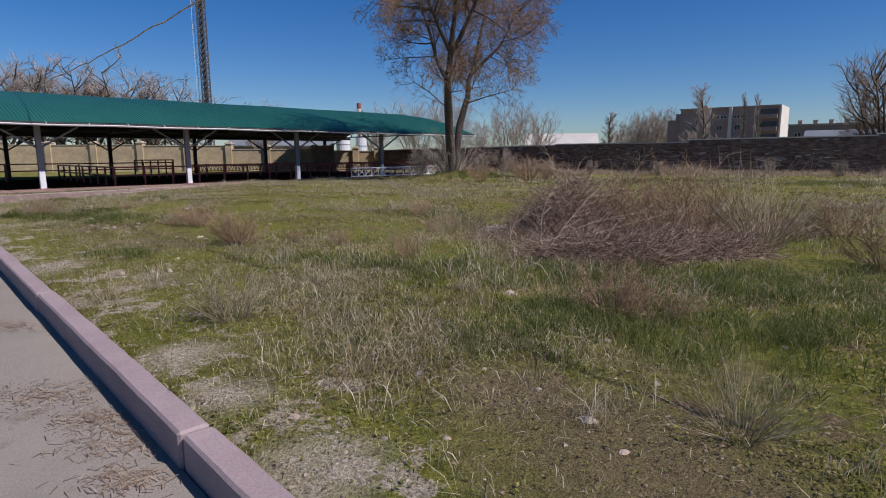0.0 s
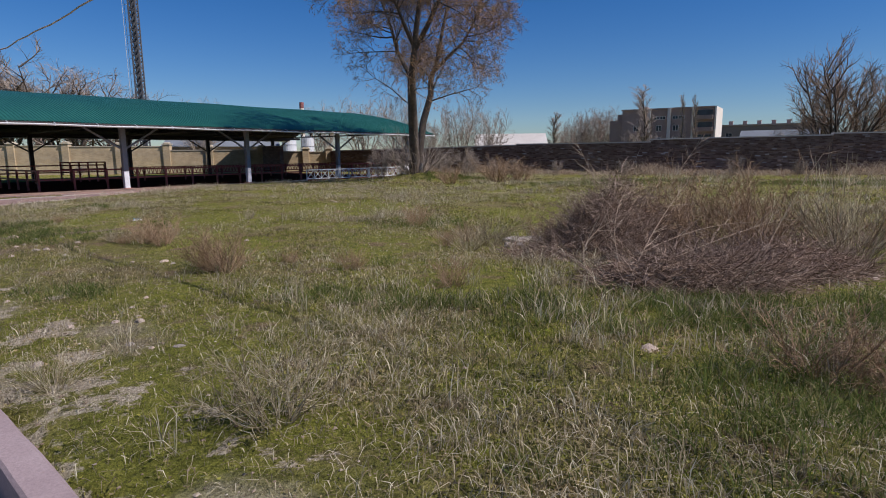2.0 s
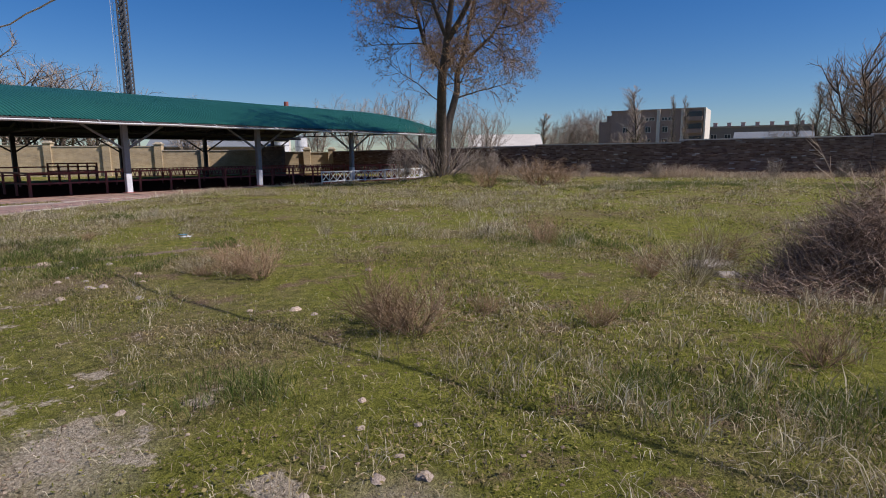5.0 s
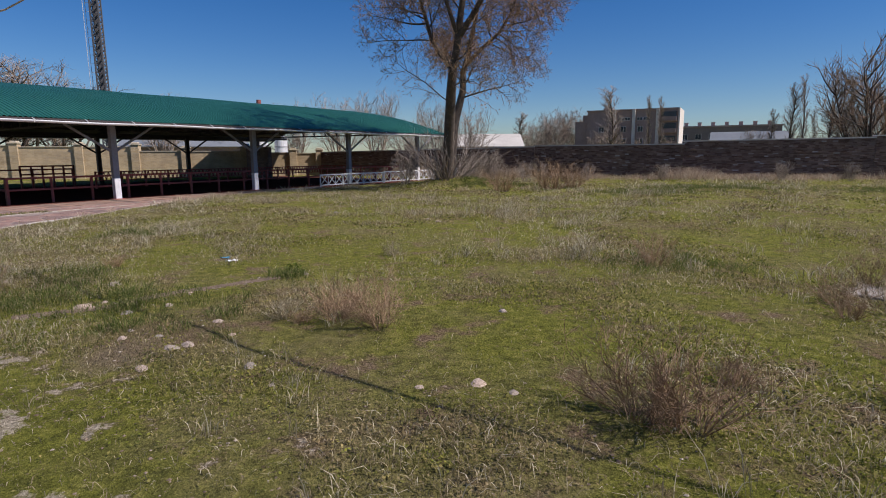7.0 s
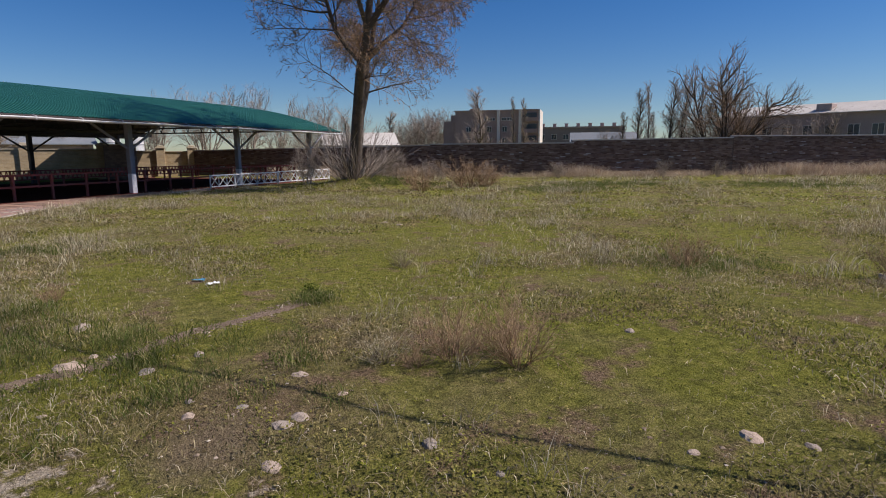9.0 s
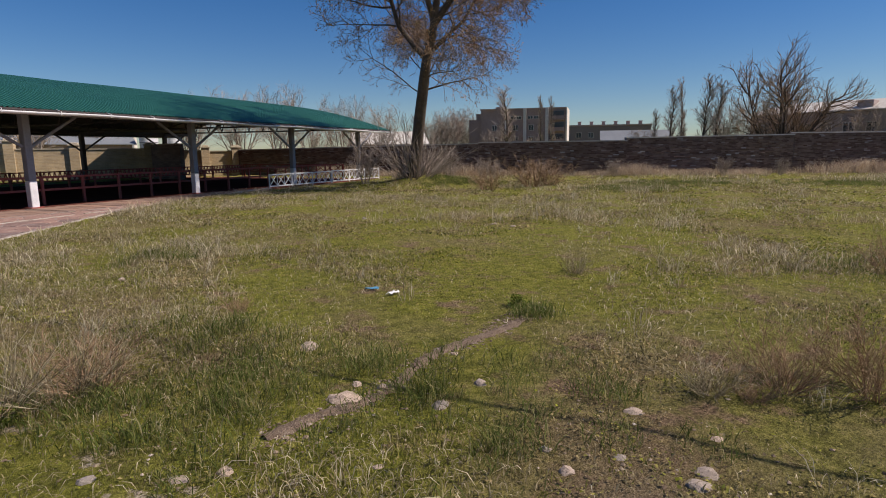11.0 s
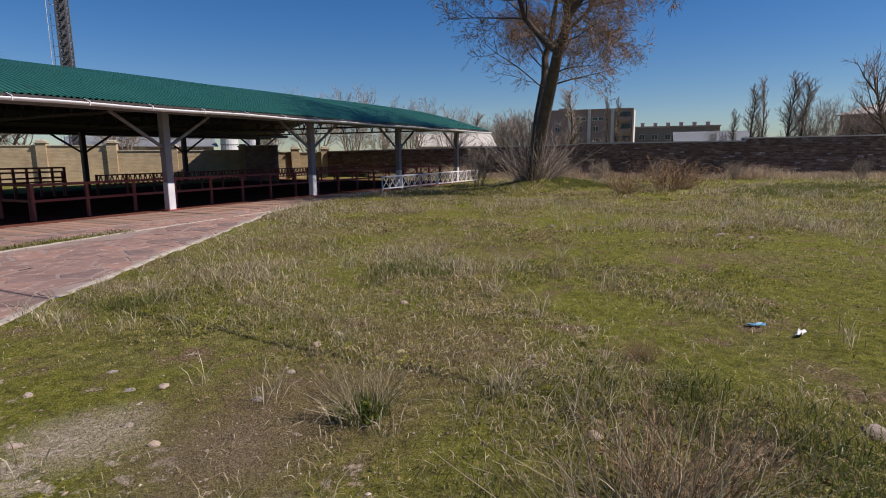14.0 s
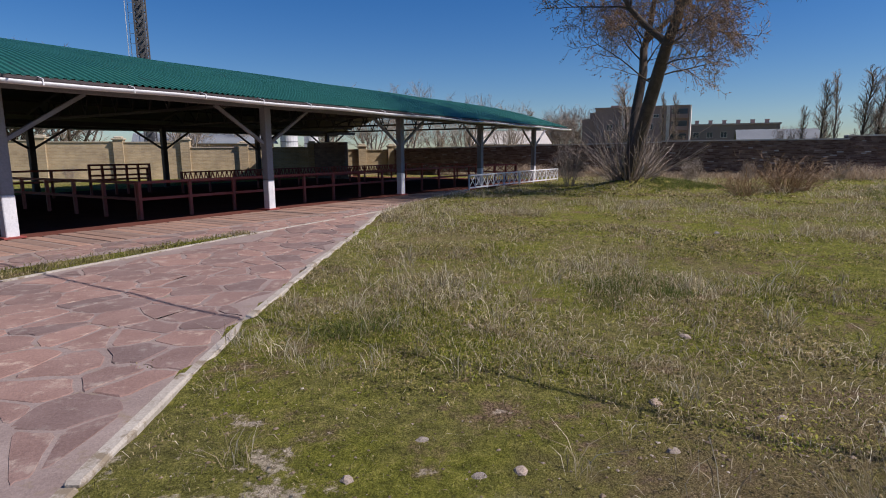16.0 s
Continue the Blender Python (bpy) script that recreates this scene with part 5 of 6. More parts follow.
for a, b, c in (((2.4, 5.9, 0.0), (1.75, 6.1, 0.4), (2.75, 6.5, 0.75)), ((2.5, 5.85, 0.0), (2.9, 6.3, 0.55), (3.6, 6.9, 1.05)), ((2.6, 6.0, 0.0), (2.45, 6.5, 0.6), (2.9, 6.9, 1.0)), ((2.8, 6.0, 0.2), (3.7, 6.3, 0.5), (4.8, 6.9, 0.6)), ((2.7, 6.3, 0.25), (3.6, 6.7, 0.6), (4.5, 7.0, 0.55)), ((1.5, 10.0, -0.1), (2.4, 9.7, 0.3), (3.3, 9.3, 0.75)), ((1.2, 9.6, -0.1), (2.2, 9.5, 0.2), (3.0, 9.2, 0.5)), ((4.2, 6.4, 0.1), (4.7, 6.7, 0.8), (5.2, 6.9, 1.35)), ((4.9, 7.4, 0.0), (5.4, 7.4, 0.9), (6.6, 7.6, 1.1)), ((3.3, 9.0, 0.5), (3.2, 9.1, 1.1), (2.9, 9.2, 1.6)), ((4.4, 9.4, 0.4), (4.6, 9.4, 1.1), (5.0, 9.4, 1.55))):
    vs, fs = [], []
    A, Bm, C = Vector(a), Vector(b), Vector(c)
    way = [A.lerp(Bm, k).lerp(Bm.lerp(C, k), k) for k in np.linspace(0, 1, 9)]
    tube(vs, fs, way, [0.007 - 0.0006 * i for i in range(9)], 5)
    for q in range(3, 9):
        for _ in range(2):
            side = limb(R5, way[q], spread(R5, way[q] - way[q - 1], 0.6), R5.uniform(0.12, 0.4), 3, 0.15, 0.02)
            tube(vs, fs, side, [0.0035, 0.003, 0.0024, 0.0015], 3)
    raw("bough", vs, fs, M_weed, heap, "long pale cut stem")


# ---- dead shrubs ----
def two_meshes(stems, twigs):
    out = []
    for name, (vs, fs) in (("stem", stems), ("crown", twigs)):
        me = bpy.data.meshes.new(name)
        me.from_pydata(vs, [], fs)
        out.append(me)
    return out


def shrub_meshes(seed, n, h, spread_, twig):
    rng = random.Random(seed)
    stems, twigs = ([], []), ([], [])
    for _ in range(n):
        t, tilt = rng.uniform(0, 2 * math.pi), rng.uniform(0.1, 1.2)
        d = Vector((math.cos(t) * math.sin(tilt), math.sin(t) * math.sin(tilt), math.cos(tilt)))
        way = limb(rng, Vector((0.06 * math.cos(t), 0.06 * math.sin(t), 0.0)), d, h * rng.uniform(0.6, 1.1) * (1 + spread_ * math.sin(tilt)), 5, 0.3, 0.07)
        tube(*stems, way, [0.0032, 0.0028, 0.0024, 0.002, 0.0016, 0.001], 3)
        for _k in range(twig):
            j = rng.randint(1, 4)
            w2 = limb(rng, way[j].lerp(way[j + 1], rng.random()), spread(rng, way[j + 1] - way[j], 0.8), h * rng.uniform(0.12, 0.35), 3, 0.4, 0.05)
            tube(*twigs, w2, [0.0017, 0.0014, 0.0012, 0.0008], 3)
            if rng.random() < 0.6:
                w3 = limb(rng, w2[2], spread(rng, w2[3] - w2[2], 0.9), h * rng.uniform(0.06, 0.16), 2, 0.4, 0.03)
                tube(*twigs, w3, [0.001, 0.0009, 0.0006], 3)
    return two_meshes(stems, twigs)


def straw_mesh(seed, n, h):
    rng = random.Random(seed)
    stems, twigs = ([], []), ([], [])
    for _ in range(n):
        t, tilt = rng.uniform(0, 2 * math.pi), rng.uniform(0.05, 1.1)
        d = Vector((math.cos(t) * math.sin(tilt), math.sin(t) * math.sin(tilt), math.cos(tilt)))
        way = limb(rng, Vector((0.09 * math.cos(t), 0.09 * math.sin(t), 0.0)), d, h * rng.uniform(0.5, 1.15), 5, 0.1, -0.03)
        tube(*stems, way, [0.0024, 0.0022, 0.0018, 0.0015, 0.0012, 0.0008], 3)
        for _k in range(4):
            j = rng.randint(2, 4)
            w2 = limb(rng, way[j], spread(rng, way[j + 1] - way[j], 0.6), h * rng.uniform(0.1, 0.28), 2, 0.2, 0.0)
            tube(*twigs, w2, [0.0013, 0.001, 0.0006], 3)
    return two_meshes(stems, twigs)


SH = [shrub_meshes(101, 46, 0.36, 0.5, 13), shrub_meshes(102, 48, 0.26, 0.9, 12), shrub_meshes(103, 40, 0.48, 0.3, 15), straw_mesh(104, 90, 0.6)]


def shrub(x, y, s, kind, material, label, rot=0.0, squash=1.0):
    ob = base("dead_shrub", pose(x, y, ground_z(x, y) - 0.02, 0, 0, rot) @ Matrix.Diagonal((s, s, s * squash, 1)), label, "shrub", "dead shrubs")
    for me in SH[kind]:
        mesh_part(me.name.split(".")[0], me.copy(), material, ob)
    return ob


grey, russet, strawy = "greyish dead shrub of fine stems in the grass", "round russet-brown dead shrub of fine stems", "straw-coloured dead shrub with drooping stems"
for x, y, s, k, mt, lb, sq in (
        (-0.33, 3.15, 1.05, 0, M_dry, grey, 0.95), (-1.85, 7.15, 1.15, 0, M_shrub, russet, 1.0), (-1.2, 7.7, 0.62, 1, M_shrub, grey, 0.9),
        (-0.35, 7.2, 0.7, 1, M_shrub, grey, 1.1), (-3.9, 9.75, 1.0, 0, M_shrub, russet, 1.0), (-3.5, 9.45, 1.0, 2, M_shrub, russet, 1.05),
        (-4.4, 9.85, 0.8, 1, M_dry, grey, 0.9), (-2.05, 7.35, 1.1, 2, M_shrub, russet, 0.95), (0.9, 9.0, 0.8, 1, M_shrub, grey, 1.0),
        (1.3, 9.6, 0.8, 0, M_shrub, grey, 1.0), (0.5, 11.9, 1.1, 0, M_shrub, grey, 1.0), (2.7, 10.5, 1.1, 0, M_shrub, grey, 1.0), (4.9, 9.8, 2.2, 2, M_shrub, russet, 1.25), (4.6, 8.4, 1.8, 2, M_shrub, grey, 1.15), (5.6, 8.8, 2.2, 2, M_shrub, russet, 1.2), (4.9, 7.6, 1.7, 0, M_shrub, grey, 1.3), (5.9, 7.2, 1.9, 3, M_dry, strawy, 1.2), (1.6, 9.3, 1.2, 3, M_dry, strawy, 0.8), (1.2, 8.6, 0.9, 3, M_dry, strawy, 0.9)):
    shrub(x, y, s, k, mt, lb, x * 40, sq)
for x, y, s, k, mt, lb, sq in (
        (2.2, 27.6, 3.0, 1, M_shrub, russet, 0.9), (4.7, 28.6, 4.2, 1, M_shrub, russet, 0.9), (5.9, 29.2, 3.2, 1, M_shrub, russet, 0.9),
        (-4.2, 9.7, 0.6, 1, M_shrub, grey, 0.8), (-9.1, 12.6, 0.7, 3, M_dry, strawy, 1.0),
        (-8.45, 11.05, 1.1, 3, M_dry, strawy, 0.9), (-8.15, 11.2, 1.05, 3, M_dry, strawy, 0.85), (-8.0, 11.3, 1.1, 0, M_shrub, russet, 0.9), (-7.1, 12.9, 0.6, 1, M_shrub, grey, 0.9), (-3.2, 13.2, 0.6, 0, M_dry, grey, 1.0),
        (-1.75, 3.7, 0.6, 3, M_dry, strawy, 0.8), (0.8, 6.2, 0.8, 0, M_shrub, grey, 1.0), (2.9, 1.3, 0.8, 3, M_dry, strawy, 0.8),
        (2.8, 3.5, 1.15, 0, M_shrub, russet, 1.0), (3.1, 3.2, 0.9, 2, M_shrub, russet, 0.8), (6.5, 5.5, 1.4, 2, M_shrub, grey, 1.0), (7.5, 8.0, 1.6, 0, M_shrub, grey, 1.0)):
    shrub(x, y, s, k, mt, lb, x * 40, sq)
lx, ly = np.array([-9.1, -8.55, -8.45, -4.55]), np.array([12.6, 10.9, 10.95, 11.8])
fast_mesh("shrub_foot_grass", tufts((lx, ly), (160, 240), 0.16, (0.05, 0.14), 0.008, 1.1), 4, M_lush, "green shoots round the feet of dead shrubs", "grass")


def leafy_weed(x, y, r, h, n, seed):
    """A low dome of small broad leaves on short stalks."""
    rng = random.Random(seed)
    ob = base("green_weed", pose(x, y, ground_z(x, y) - 0.01), "low leafy green weed at the foot of a dry shrub", "weed", "leafy weeds")
    ways, vs, fs = [], [], []
    for _ in range(n):
        t, tilt = rng.uniform(0, 2 * math.pi), rng.uniform(0.0, 1.35)
        d = Vector((math.cos(t) * math.sin(tilt) * r, math.sin(t) * math.sin(tilt) * r, math.cos(tilt) * h))
        way = limb(rng, Vector((0, 0, 0)), d, d.length * rng.uniform(0.7, 1.1), 4, 0.15, 0.0)
        tube(vs, fs, way, [0.0018, 0.0016, 0.0014, 0.0012, 0.001], 3)
        ways.append(way[1:])
    raw("stem", vs, fs, M_lush, ob)
    raw("foliage", *leaf_quads(rng, ways, 14, 0.028, 0.025), M_leafy, ob)


M_leafy = island("broad_green_leaf", [(0, (0.07, 0.11, 0.015)), (0.6, (0.16, 0.2, 0.03)), (1, (0.26, 0.27, 0.06))], trans=0.3)
leafy_weed(-8.5, 10.97, 0.24, 0.2, 90, 1)
leafy_weed(-9.08, 12.56, 0.12, 0.1, 45, 2)
leafy_weed(-4.55, 12.08, 0.16, 0.13, 55, 3)

# ---- stones and litter ----
def stone_mesh(seed, flat):
    bm = B_()
    bmesh.ops.create_icosphere(bm, subdivisions=2, radius=1)
    for v in bm.verts:
        f = 1 + 0.32 * noise.noise(v.co * 1.3 + Vector((seed, seed * 2, 0))) + 0.12 * noise.noise(v.co * 3.1 + Vector((0, seed, seed)))
        v.co = Vector((v.co.x * f, v.co.y * f * 0.75, v.co.z * f * flat))
    me = bpy.data.meshes.new("stone")
    bm.to_mesh(me)
    bm.free()
    me.materials.append(M_stone)
    return me


STONES = [stone_mesh(3.1, 0.55), stone_mesh(7.7, 0.45), stone_mesh(12.4, 0.65), stone_mesh(21.9, 0.4)]
S_NEAR = [(1.3, 2.0, 5), (1.7, 2.1, 4), (2.0, 4.05, 10), (2.4, 2.9, 7), (2.6, 2.7, 5), (2.2, 1.4, 7), (2.7, 1.9, 4), (2.9, 1.5, 4), (3.8, 2.6, 4), (2.3, 1.1, 4), (0.6, 2.0, 3), (-1.85, 17.5, 12), (-5.1, 9.15, 8), (1.5, 1.2, 3), (2.0, 1.8, 3), (5.4, 6.2, 9), (0.7, 1.4, 5), (1.2, 1.2, 3), (-2.6, 4.9, 4), (-1.7, 4.5, 6), (-1.5, 4.4, 4), (-1.3, 4.4, 6), (-2.1, 4.1, 7), (-1.9, 5.6, 4), (-2.2, 5.6, 4)]
S_MID = [(-2.0, 5.3, 4), (-2.4, 5.0, 5), (0.7, 3.8, 3), (-2.3, 9.7, 6), (-2.7, 7.8, 6), (-2.2, 5.9, 4), (-3.5, 5.9, 5), (-0.9, 8.0, 4), (-2.1, 5.1, 6), (-1.9, 5.1, 6), (-5.2, 9.1, 9), (-4.5, 8.6, 8), (-2.9, 8.0, 10), (-2.3, 9.7, 6), (-5.3, 8.7, 8), (-3.3, 8.0, 5), (-4.8, 9.4, 5), (-5.7, 9.6, 4), (-2.05, 18.0, 12), (-6.4, 10.8, 6), (-5.7, 11.2, 7), (-4.4, 11.9, 8), (-4.3, 8.2, 4), (-6.6, 11.6, 12), (-6.0, 10.3, 9)]
S_FAR = [(-6.25, 10.7, 6), (-5.6, 11.1, 5), (-5.65, 10.5, 7), (-5.0, 9.8, 8), (-7.2, 10.0, 6), (-7.4, 10.0, 7), (-7.8, 10.1, 6), (-5.4, 9.4, 5), (-5.7, 9.4, 6), (-6.5, 9.8, 4), (-8.0, 12.0, 7), (-8.4, 14.95, 7), (-9.3, 13.9, 6), (-10.4, 12.9, 5), (-9.7, 13.0, 5), (-10.7, 13.8, 5), (-10.2, 12.6, 5), (-10.9, 12.8, 6), (-9.5, 13.4, 5), (-7.8, 13.2, 5), (-4.3, 20.1, 9), (-10.0, 15.6, 8), (-11.1, 16.3, 6), (-10.3, 13.4, 6), (-11.1, 13.5, 5), (-10.5, 13.4, 5), (-8.7, 13.6, 5), (-6.5, 10.6, 16)]
for i, (x, y, r) in enumerate(S_NEAR + S_MID + S_FAR):
    ob = new("stone", STONES[i % 4])
    k = r * 0.0078
    ob.matrix_basis = pose(x, y, ground_z(x, y) - k * 0.12, rnd.uniform(-12, 12), rnd.uniform(-12, 12), rnd.uniform(0, 360)) @ Matrix.Diagonal((k, k, k, 1))
    tagged(ob, "pale rough field stone half sunk in the grass", "stone", "field stones")


def pebbles():
    """Gravel by the kerb, in bare spots and along the rubble ridge."""
    out = []
    x1, y1 = scatter(-5, 23, 1.1, 3.6, 95)
    ok = gen.random(len(x1)) < np.clip(1.2 - thin(x1, y1) * 1.6, 0.03, 1)
    x2, y2 = scatter(-9, 23, 2, 14, 5)
    for cx, cy, r, pale in BARE:
        q = int(230 * r * r * (1 + 1.5 * pale))
        bx_, by_ = gen.normal(cx, r * 0.6, q), gen.normal(cy, r * 0.6, q)
        fine = on_field(bx_, by_)
        x2, y2 = np.concatenate([x2, bx_[fine]]), np.concatenate([y2, by_[fine]])
    k = 1500
    t = gen.random(k)
    x3, y3 = -7.0 + 2.6 * t + gen.normal(0, 0.09, k), 10.2 + 1.75 * t + gen.normal(0, 0.09, k)
    x, y = np.concatenate([x1[ok], x2, x3]), np.concatenate([y1[ok], y2, y3])
    z = heights(x, y)
    r = np.minimum(0.0035 + gen.exponential(0.0038, len(x)), 0.017)
    r[-k:] *= 1.1
    c = np.stack([x, y, z + r * 0.2], 1)
    dirs = np.array([(1, 0, 0), (0, 1, 0), (-1, 0, 0), (0, -1, 0), (0.2, 0.1, 0.5), (0, 0, -0.5)])
    faces = [(0, 1, 4), (1, 2, 4), (2, 3, 4), (3, 0, 4), (1, 0, 5), (2, 1, 5), (3, 2, 5), (0, 3, 5)]
    jit = dirs[None] * gen.uniform(0.6, 1.3, (len(x), 6, 1)) * r[:, None, None]
    a = gen.uniform(0, 6.28, len(x))
    ca, sa = np.cos(a)[:, None], np.sin(a)[:, None]
    jx, jy = jit[..., 0] * ca - jit[..., 1] * sa, jit[..., 0] * sa + jit[..., 1] * ca
    pts = np.stack([jx, jy, jit[..., 2]], -1) + c[:, None]
    me = bpy.data.meshes.new("gravel")
    fs = (np.array(faces)[None] + 6 * np.arange(len(x))[:, None, None]).reshape(-1, 3)
    me.from_pydata(pts.reshape(-1, 3).tolist(), [], fs.tolist())
    return tagged(mesh_part("gravel", me, M_pebble), "pale loose gravel and rubble on bare ground", "gravel", kind="stuff")


pebbles()

# ---- low ridge of crumbled soil and rubble ----
rv, rf = [], []
R9 = random.Random(9)
NR = 90
for i in range(NR + 1):
    k = i / NR
    cx, cy = -7.0 + 2.55 * k + 0.06 * math.sin(9 * k), 10.2 + 1.72 * k + 0.06 * math.sin(13 * k + 1)
    half = 0.035 + 0.08 * abs(noise.noise(Vector((k * 9, 0.3, 0)))) + 0.02 * R9.random()
    for j in range(7):
        o = (j / 3 - 1) * half
        px_, py_ = cx - 0.56 * o + R9.uniform(-0.015, 0.015), cy + 0.83 * o + R9.uniform(-0.015, 0.015)
        rv.append((px_, py_, ground_z(px_, py_) + (0.022 + 0.016 * R9.random()) * (1 - (j / 3 - 1) ** 2) - 0.012))
for i in range(NR):
    for j in range(6):
        q = i * 7 + j
        rf.append((q, q + 7, q + 8, q + 1))
tagged(raw("soil_ridge", rv, rf, M_soil, smooth=True), "low ridge of crumbled soil and rubble across the grass", "soil ridge", kind="structure")

for i, (x, y, l, w, r) in enumerate(((2.42, 10.3, 0.95, 0.36, 40), (2.0, 9.2, 0.26, 0.2, 10))):
    bm = B_()
    box(bm, (-l / 2, -w / 2, -0.06), (l / 2, w / 2, 0.05), 0.015)
    bmesh.ops.subdivide_edges(bm, edges=bm.edges[:], cuts=3, use_grid_fill=True)
    for v in bm.verts:
        v.co += Vector((noise.noise(v.co * 4), noise.noise(v.co * 5 + Vector((3, 0, 0))), 0.5 * noise.noise(v.co * 6 + Vector((i, 5, 0))))) * 0.07
    ob = part("concrete_slab", bm, M_slab)
    ob.matrix_basis = pose(x, y, ground_z(x, y), 2, 3, r)
    tagged(ob, "broken old concrete slab half sunk beside the brush heap", "slab", "broken slabs")


def litter(x, y, l, w, h, material, label, rot):
    bm = B_()
    bmesh.ops.create_grid(bm, x_segments=4, y_segments=3, size=0.5)
    for v in bm.verts:
        v.co = Vector((v.co.x * l, v.co.y * w, h * (0.5 + noise.noise(v.co * 5 + Vector((x, y, 0))))))
    bmesh.ops.solidify(bm, geom=bm.faces[:], thickness=0.004)
    ob = part("litter", bm, material)
    ob.matrix_basis = pose(x, y, ground_z(x, y) + 0.012, 0, 0, rot)
    tagged(ob, label, "litter", "scraps of litter")


litter(-5.55, 13.05, 0.17, 0.05, 0.04, M_litter_w, "crumpled white plastic scrap lying on the grass", 30)
litter(-5.7, 13.35, 0.15, 0.05, 0.03, M_litter_b, "crumpled blue plastic scrap lying on the grass", -20)


# ---- flagstones ----
def clip_poly(poly, nx_, ny_, c):
    out = []
    for i, p in enumerate(poly):
        q = poly[(i + 1) % len(poly)]
        a, b = p[0] * nx_ + p[1] * ny_ - c, q[0] * nx_ + q[1] * ny_ - c
        if a <= 0:
            out.append(p)
        if a * b < 0:
            k = a / (a - b)
            out.append((p[0] + (q[0] - p[0]) * k, p[1] + (q[1] - p[1]) * k))
    return out


def inside_plaza(x, y, pad=0.0):
    p = Vector((x, y, 0))
    v, u = (p - ROW).dot(V), (p - ROW).dot(U)
    if p.dot(KN) < 1.02 + pad or v > -2.35 - pad or (u > 9.0):
        return False
    if -4.55 + 0.1 * (u + 8) < v < -3.55 + 0.02 * (u + 8) and u < -3.6:
        return False
    return EDGE[0][1] < y < 33.4 and x < edge_x(y) - 0.06 - pad


def flagstones():
    rng = random.Random(77)
    step = 0.47
    seeds = {}
    for i in range(-4, 52):
        for j in range(0, 52):
            x = -24 + i * step + rng.uniform(-0.22, 0.22)
            y = 11.5 + j * step * 0.95 + rng.uniform(-0.22, 0.22)
            seeds[i, j] = (x, y)
    cells = []
    for (i, j), (x, y) in seeds.items():
        if not inside_plaza(x, y):
            continue
        poly = [(x - 1.2, y - 1.2), (x + 1.2, y - 1.2), (x + 1.2, y + 1.2), (x - 1.2, y + 1.2)]
        gap = rng.uniform(0.008, 0.03)
        for di in range(-2, 3):
            for dj in range(-2, 3):
                o = seeds.get((i + di, j + dj))
                if o is None or (di == 0 and dj == 0):
                    continue
                dx, dy = o[0] - x, o[1] - y
                L = math.hypot(dx, dy)
                c = ((x + o[0]) / 2 * dx + (y + o[1]) / 2 * dy) / L - gap
                poly = clip_poly(poly, dx / L, dy / L, c)
        poly = [p for p in poly if inside_plaza(p[0], p[1], -0.03)]
        if len(poly) < 3:
            continue
        # rough up the outline
        rough = []
        for k, p in enumerate(poly):
            q = poly[(k + 1) % len(poly)]
            rough.append((p[0] * 0.9 + q[0] * 0.1 , p[1] * 0.9 + q[1] * 0.1))
            rough.append((p[0] * 0.5 + q[0] * 0.5 + rng.uniform(-0.03, 0.03), p[1] * 0.5 + q[1] * 0.5 + rng.uniform(-0.03, 0.03)))
            rough.append((p[0] * 0.1 + q[0] * 0.9, p[1] * 0.1 + q[1] * 0.9))
        cells.append((x, y, rough, rng.uniform(-0.002, 0.003)))
    near = [c for c in cells if c[1] < 23.5 and c[0] > -18]
    near.sort(key=lambda c: c[1] - c[0] * 0.3)
    parts, rest = near[:290], near[290:] + [c for c in cells if not (c[1] < 23.5 and c[0] > -18)]

    def prism(x, y, poly, z, ox, oy):
        n = len(poly)
        top, bot = -0.0 + z, -0.04
        cx, cy = sum(p[0] for p in poly) / n, sum(p[1] for p in poly) / n
        inn = [(cx + (p[0] - cx) * 0.965, cy + (p[1] - cy) * 0.965) for p in poly]
        vs = [(p[0] - ox, p[1] - oy, top) for p in inn] + [(p[0] - ox, p[1] - oy, top - 0.008) for p in poly] + [(p[0] - ox, p[1] - oy, bot) for p in poly]
        fs = [tuple(range(n))]
        for a in (0, n):
            fs += [(a + k, a + n + k, a + n + (k + 1) % n, a + (k + 1) % n) for k in range(n)]
        return vs, fs

    for x, y, poly, z in parts:
        vs, fs = prism(x, y, poly, z, x, y)
        ob = raw("flagstone", vs, fs, M_flag, pavement)
        ob.location = (x, y, 0)
    vs, fs = [], []
    for x, y, poly, z in rest:
        v, f = prism(x, y, poly, z, 0, 0)
        fs += [tuple(i + len(vs) for i in q) for q in f]
        vs += v
    tagged(raw("flagstones", vs, fs, M_flag, pavement), kind="stuff")


flagstones()

# ---- plank walk along the front of the pavilion ----
plank_walk = base("plank_walk", SHED, "weathered reddish plank walkway along the front of the pavilion", "boardwalk", kind="structure")
# bed under the planks reuses the shade-darkened floor colour
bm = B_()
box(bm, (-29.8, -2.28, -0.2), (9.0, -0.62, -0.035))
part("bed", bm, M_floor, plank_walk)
u = -17.0
while u < 8.6:
    bm = B_()
    w = 0.235 + rnd.uniform(-0.01, 0.01)
    box(bm, (-w / 2, -0.93, -0.03), (w / 2, 0.93, 0.0), 0.006)
    ob = part("plank", bm, M_plank, plank_walk)
    ob.matrix_basis = pose(u, -1.42 + rnd.uniform(-0.02, 0.02), rnd.uniform(-0.004, 0.008), 0, rnd.uniform(-1, 1), rnd.uniform(-0.6, 0.6))
    u += 0.285

# soil of the narrow bed
strip("bed", [sxy(-26, -4.6), sxy(-8.2, -4.4), sxy(-3.9, -3.78), sxy(-3.7, -3.55), sxy(-8.2, -3.62), sxy(-26, -3.7)], -0.05, -0.004, M_ground, "narrow bed of soil between edging stones", "bed")

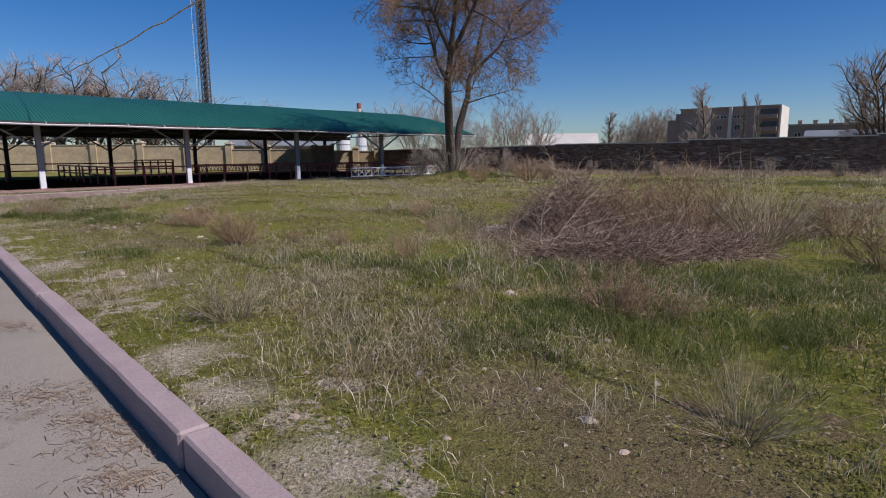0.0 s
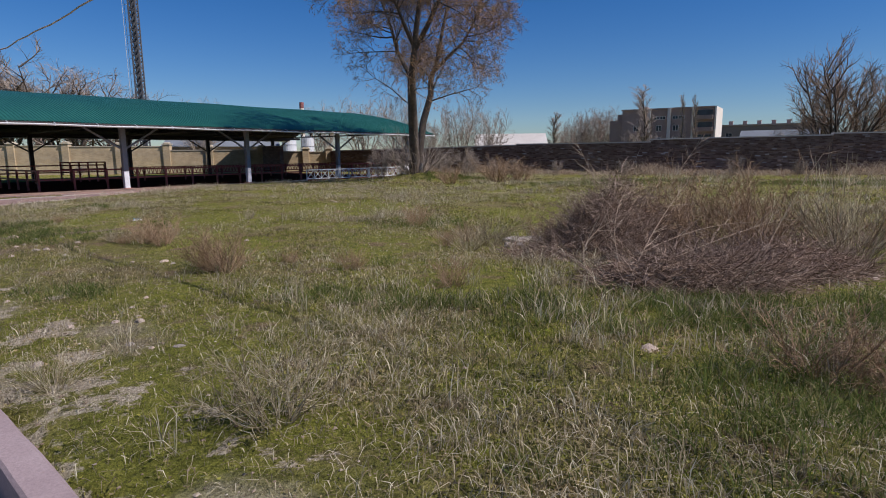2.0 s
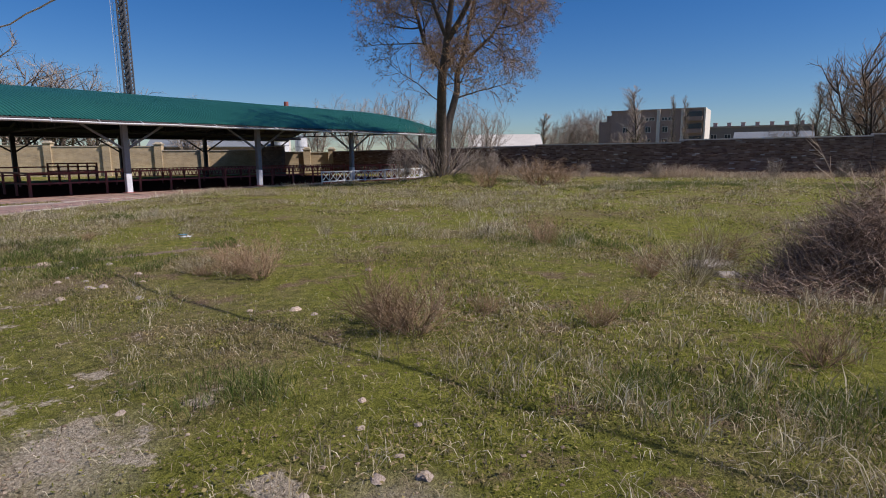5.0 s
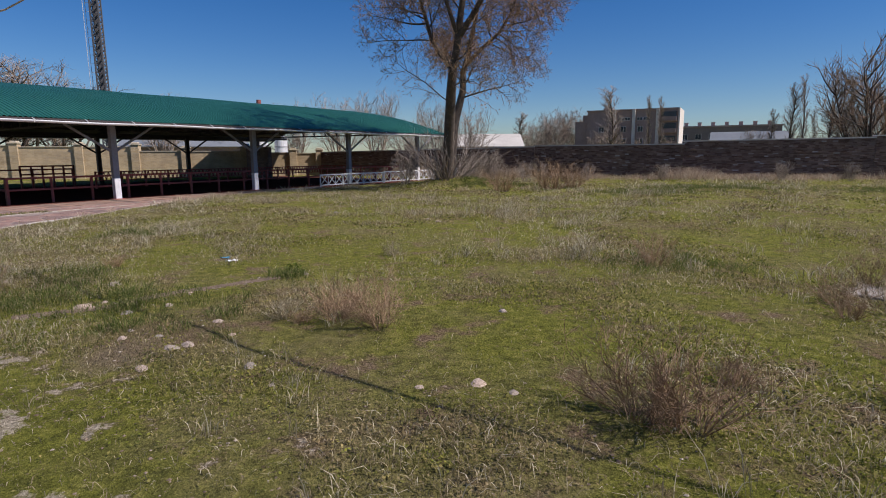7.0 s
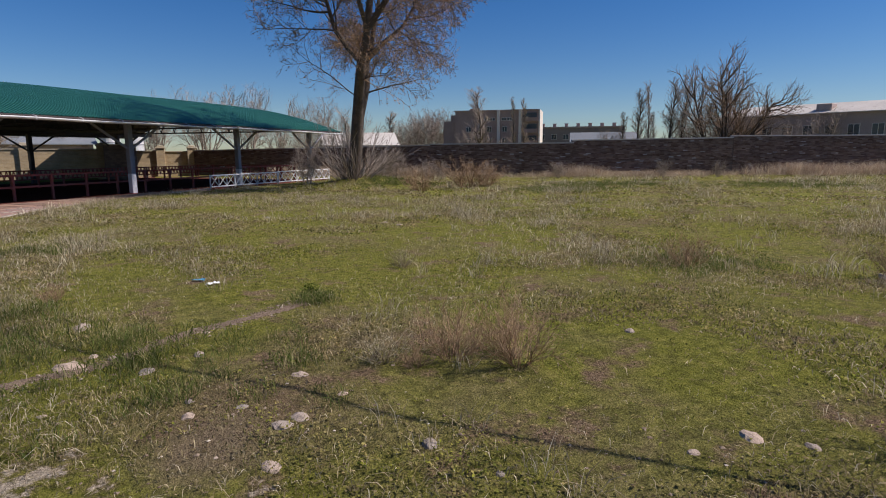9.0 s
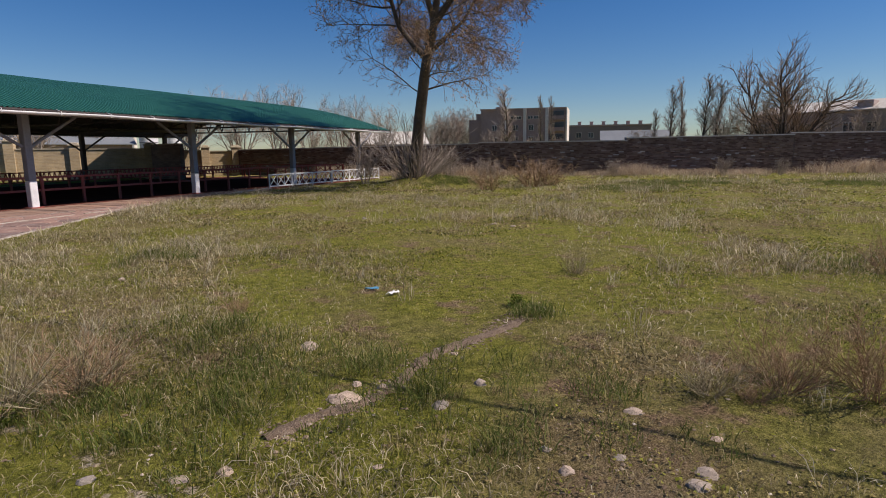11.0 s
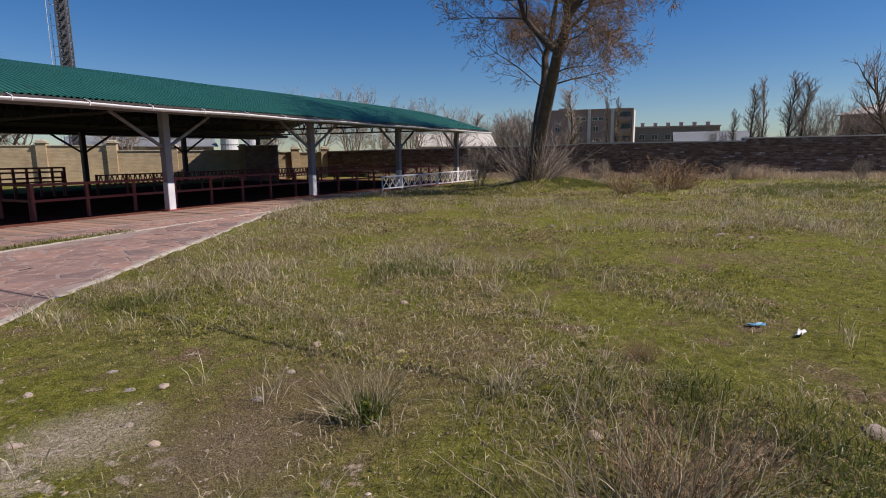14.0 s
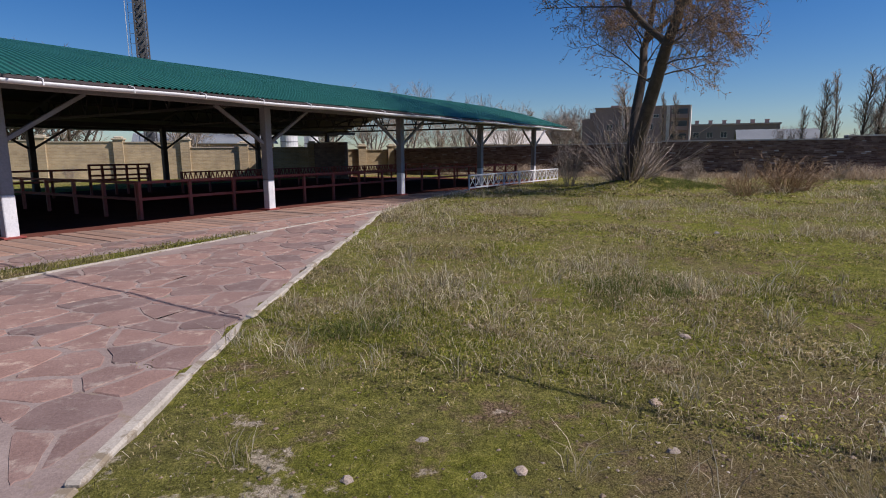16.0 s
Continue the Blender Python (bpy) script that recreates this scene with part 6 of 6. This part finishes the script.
# straw and dirt gathered on the footway
for cx, cy, r in ((-1.0, 1.9, 0.3), (-0.2, 1.35, 0.28), (0.05, 1.0, 0.16), (-2.4, 3.3, 0.22), (-0.5, 1.6, 0.18)):
    k = int(1500 * r)
    q = gen.normal(0, 1, (k, 2)) * r * 0.5
    px_, py_ = cx + q[:, 0] * 1.3, cy + q[:, 1] * 0.8
    okk = (0.7 * px_ + 0.714 * py_) < 0.94
    px_, py_ = px_[okk], py_[okk]
    k = len(px_)
    t_, l_ = gen.uniform(0, 6.28, k), gen.uniform(0.008, 0.035, k)
    dx_, dy_ = np.cos(t_) * l_, np.sin(t_) * l_
    z_ = -0.088 + gen.uniform(0.001, 0.012, k)
    quad = [np.stack([px_ - dx_ - dy_ * 0.08, py_ - dy_ + dx_ * 0.08, z_], 1), np.stack([px_ - dx_ + dy_ * 0.08, py_ - dy_ - dx_ * 0.08, z_], 1), np.stack([px_ + dx_ + dy_ * 0.08, py_ + dy_ - dx_ * 0.08, z_ + 0.004], 1), np.stack([px_ + dx_ - dy_ * 0.08, py_ + dy_ + dx_ * 0.08, z_ + 0.004], 1)]
    fast_mesh("straw_litter", np.stack(quad, 1).reshape(-1, 3), 4, M_weed, "dry straw and dirt blown together on the footway", "debris")

# grass in the bed and in the joints of the paving
k = 16000
uu = gen.uniform(-26, -3.8, k)
vv = -4.4 + 0.1 * (np.minimum(uu, -4) + 8).clip(-2, 4) + 0.12 + gen.random(k) * (0.62 - 0.03 * (uu + 8).clip(0, 9))
bx, by = ROW.x + U.x * uu + V.x * vv, ROW.y + U.y * uu + V.y * vv


def low_blades(x, y, h, w, lean, z0):
    co = blades(x, y, h, w, lean)
    zz = np.repeat(heights(x, y), 4)
    co[:, 2] += z0 - zz
    return co


sel = gen.random(k) < np.clip(patchy(bx, by, 1.1, 13) * 1.8 - 0.2, 0.1, 1)
fast_mesh("bed_grass", low_blades(bx[sel], by[sel], gen.uniform(0.02, 0.1, sel.sum()), 0.01, 1.0, -0.012), 4, M_short, "grass growing in a narrow bed between edging stones", "grass")
k = 60000
jx, jy = gen.uniform(-19, -6, k), gen.uniform(12.5, 32, k)
sel = (patchy(jx, jy, 0.8, 41) > 0.83) & (jx < np.interp(jy, _ey, _ex) - 0.1) & ((0.7 * jx + 0.714 * jy) > 1.1)
vv = (jx - ROW.x) * V.x + (jy - ROW.y) * V.y
sel &= vv < -2.4
fast_mesh("joint_grass", low_blades(jx[sel], jy[sel], gen.uniform(0.006, 0.022, sel.sum()), 0.009, 1.6, -0.005), 4, M_short, "thin grass and moss growing in the paving joints", "grass")
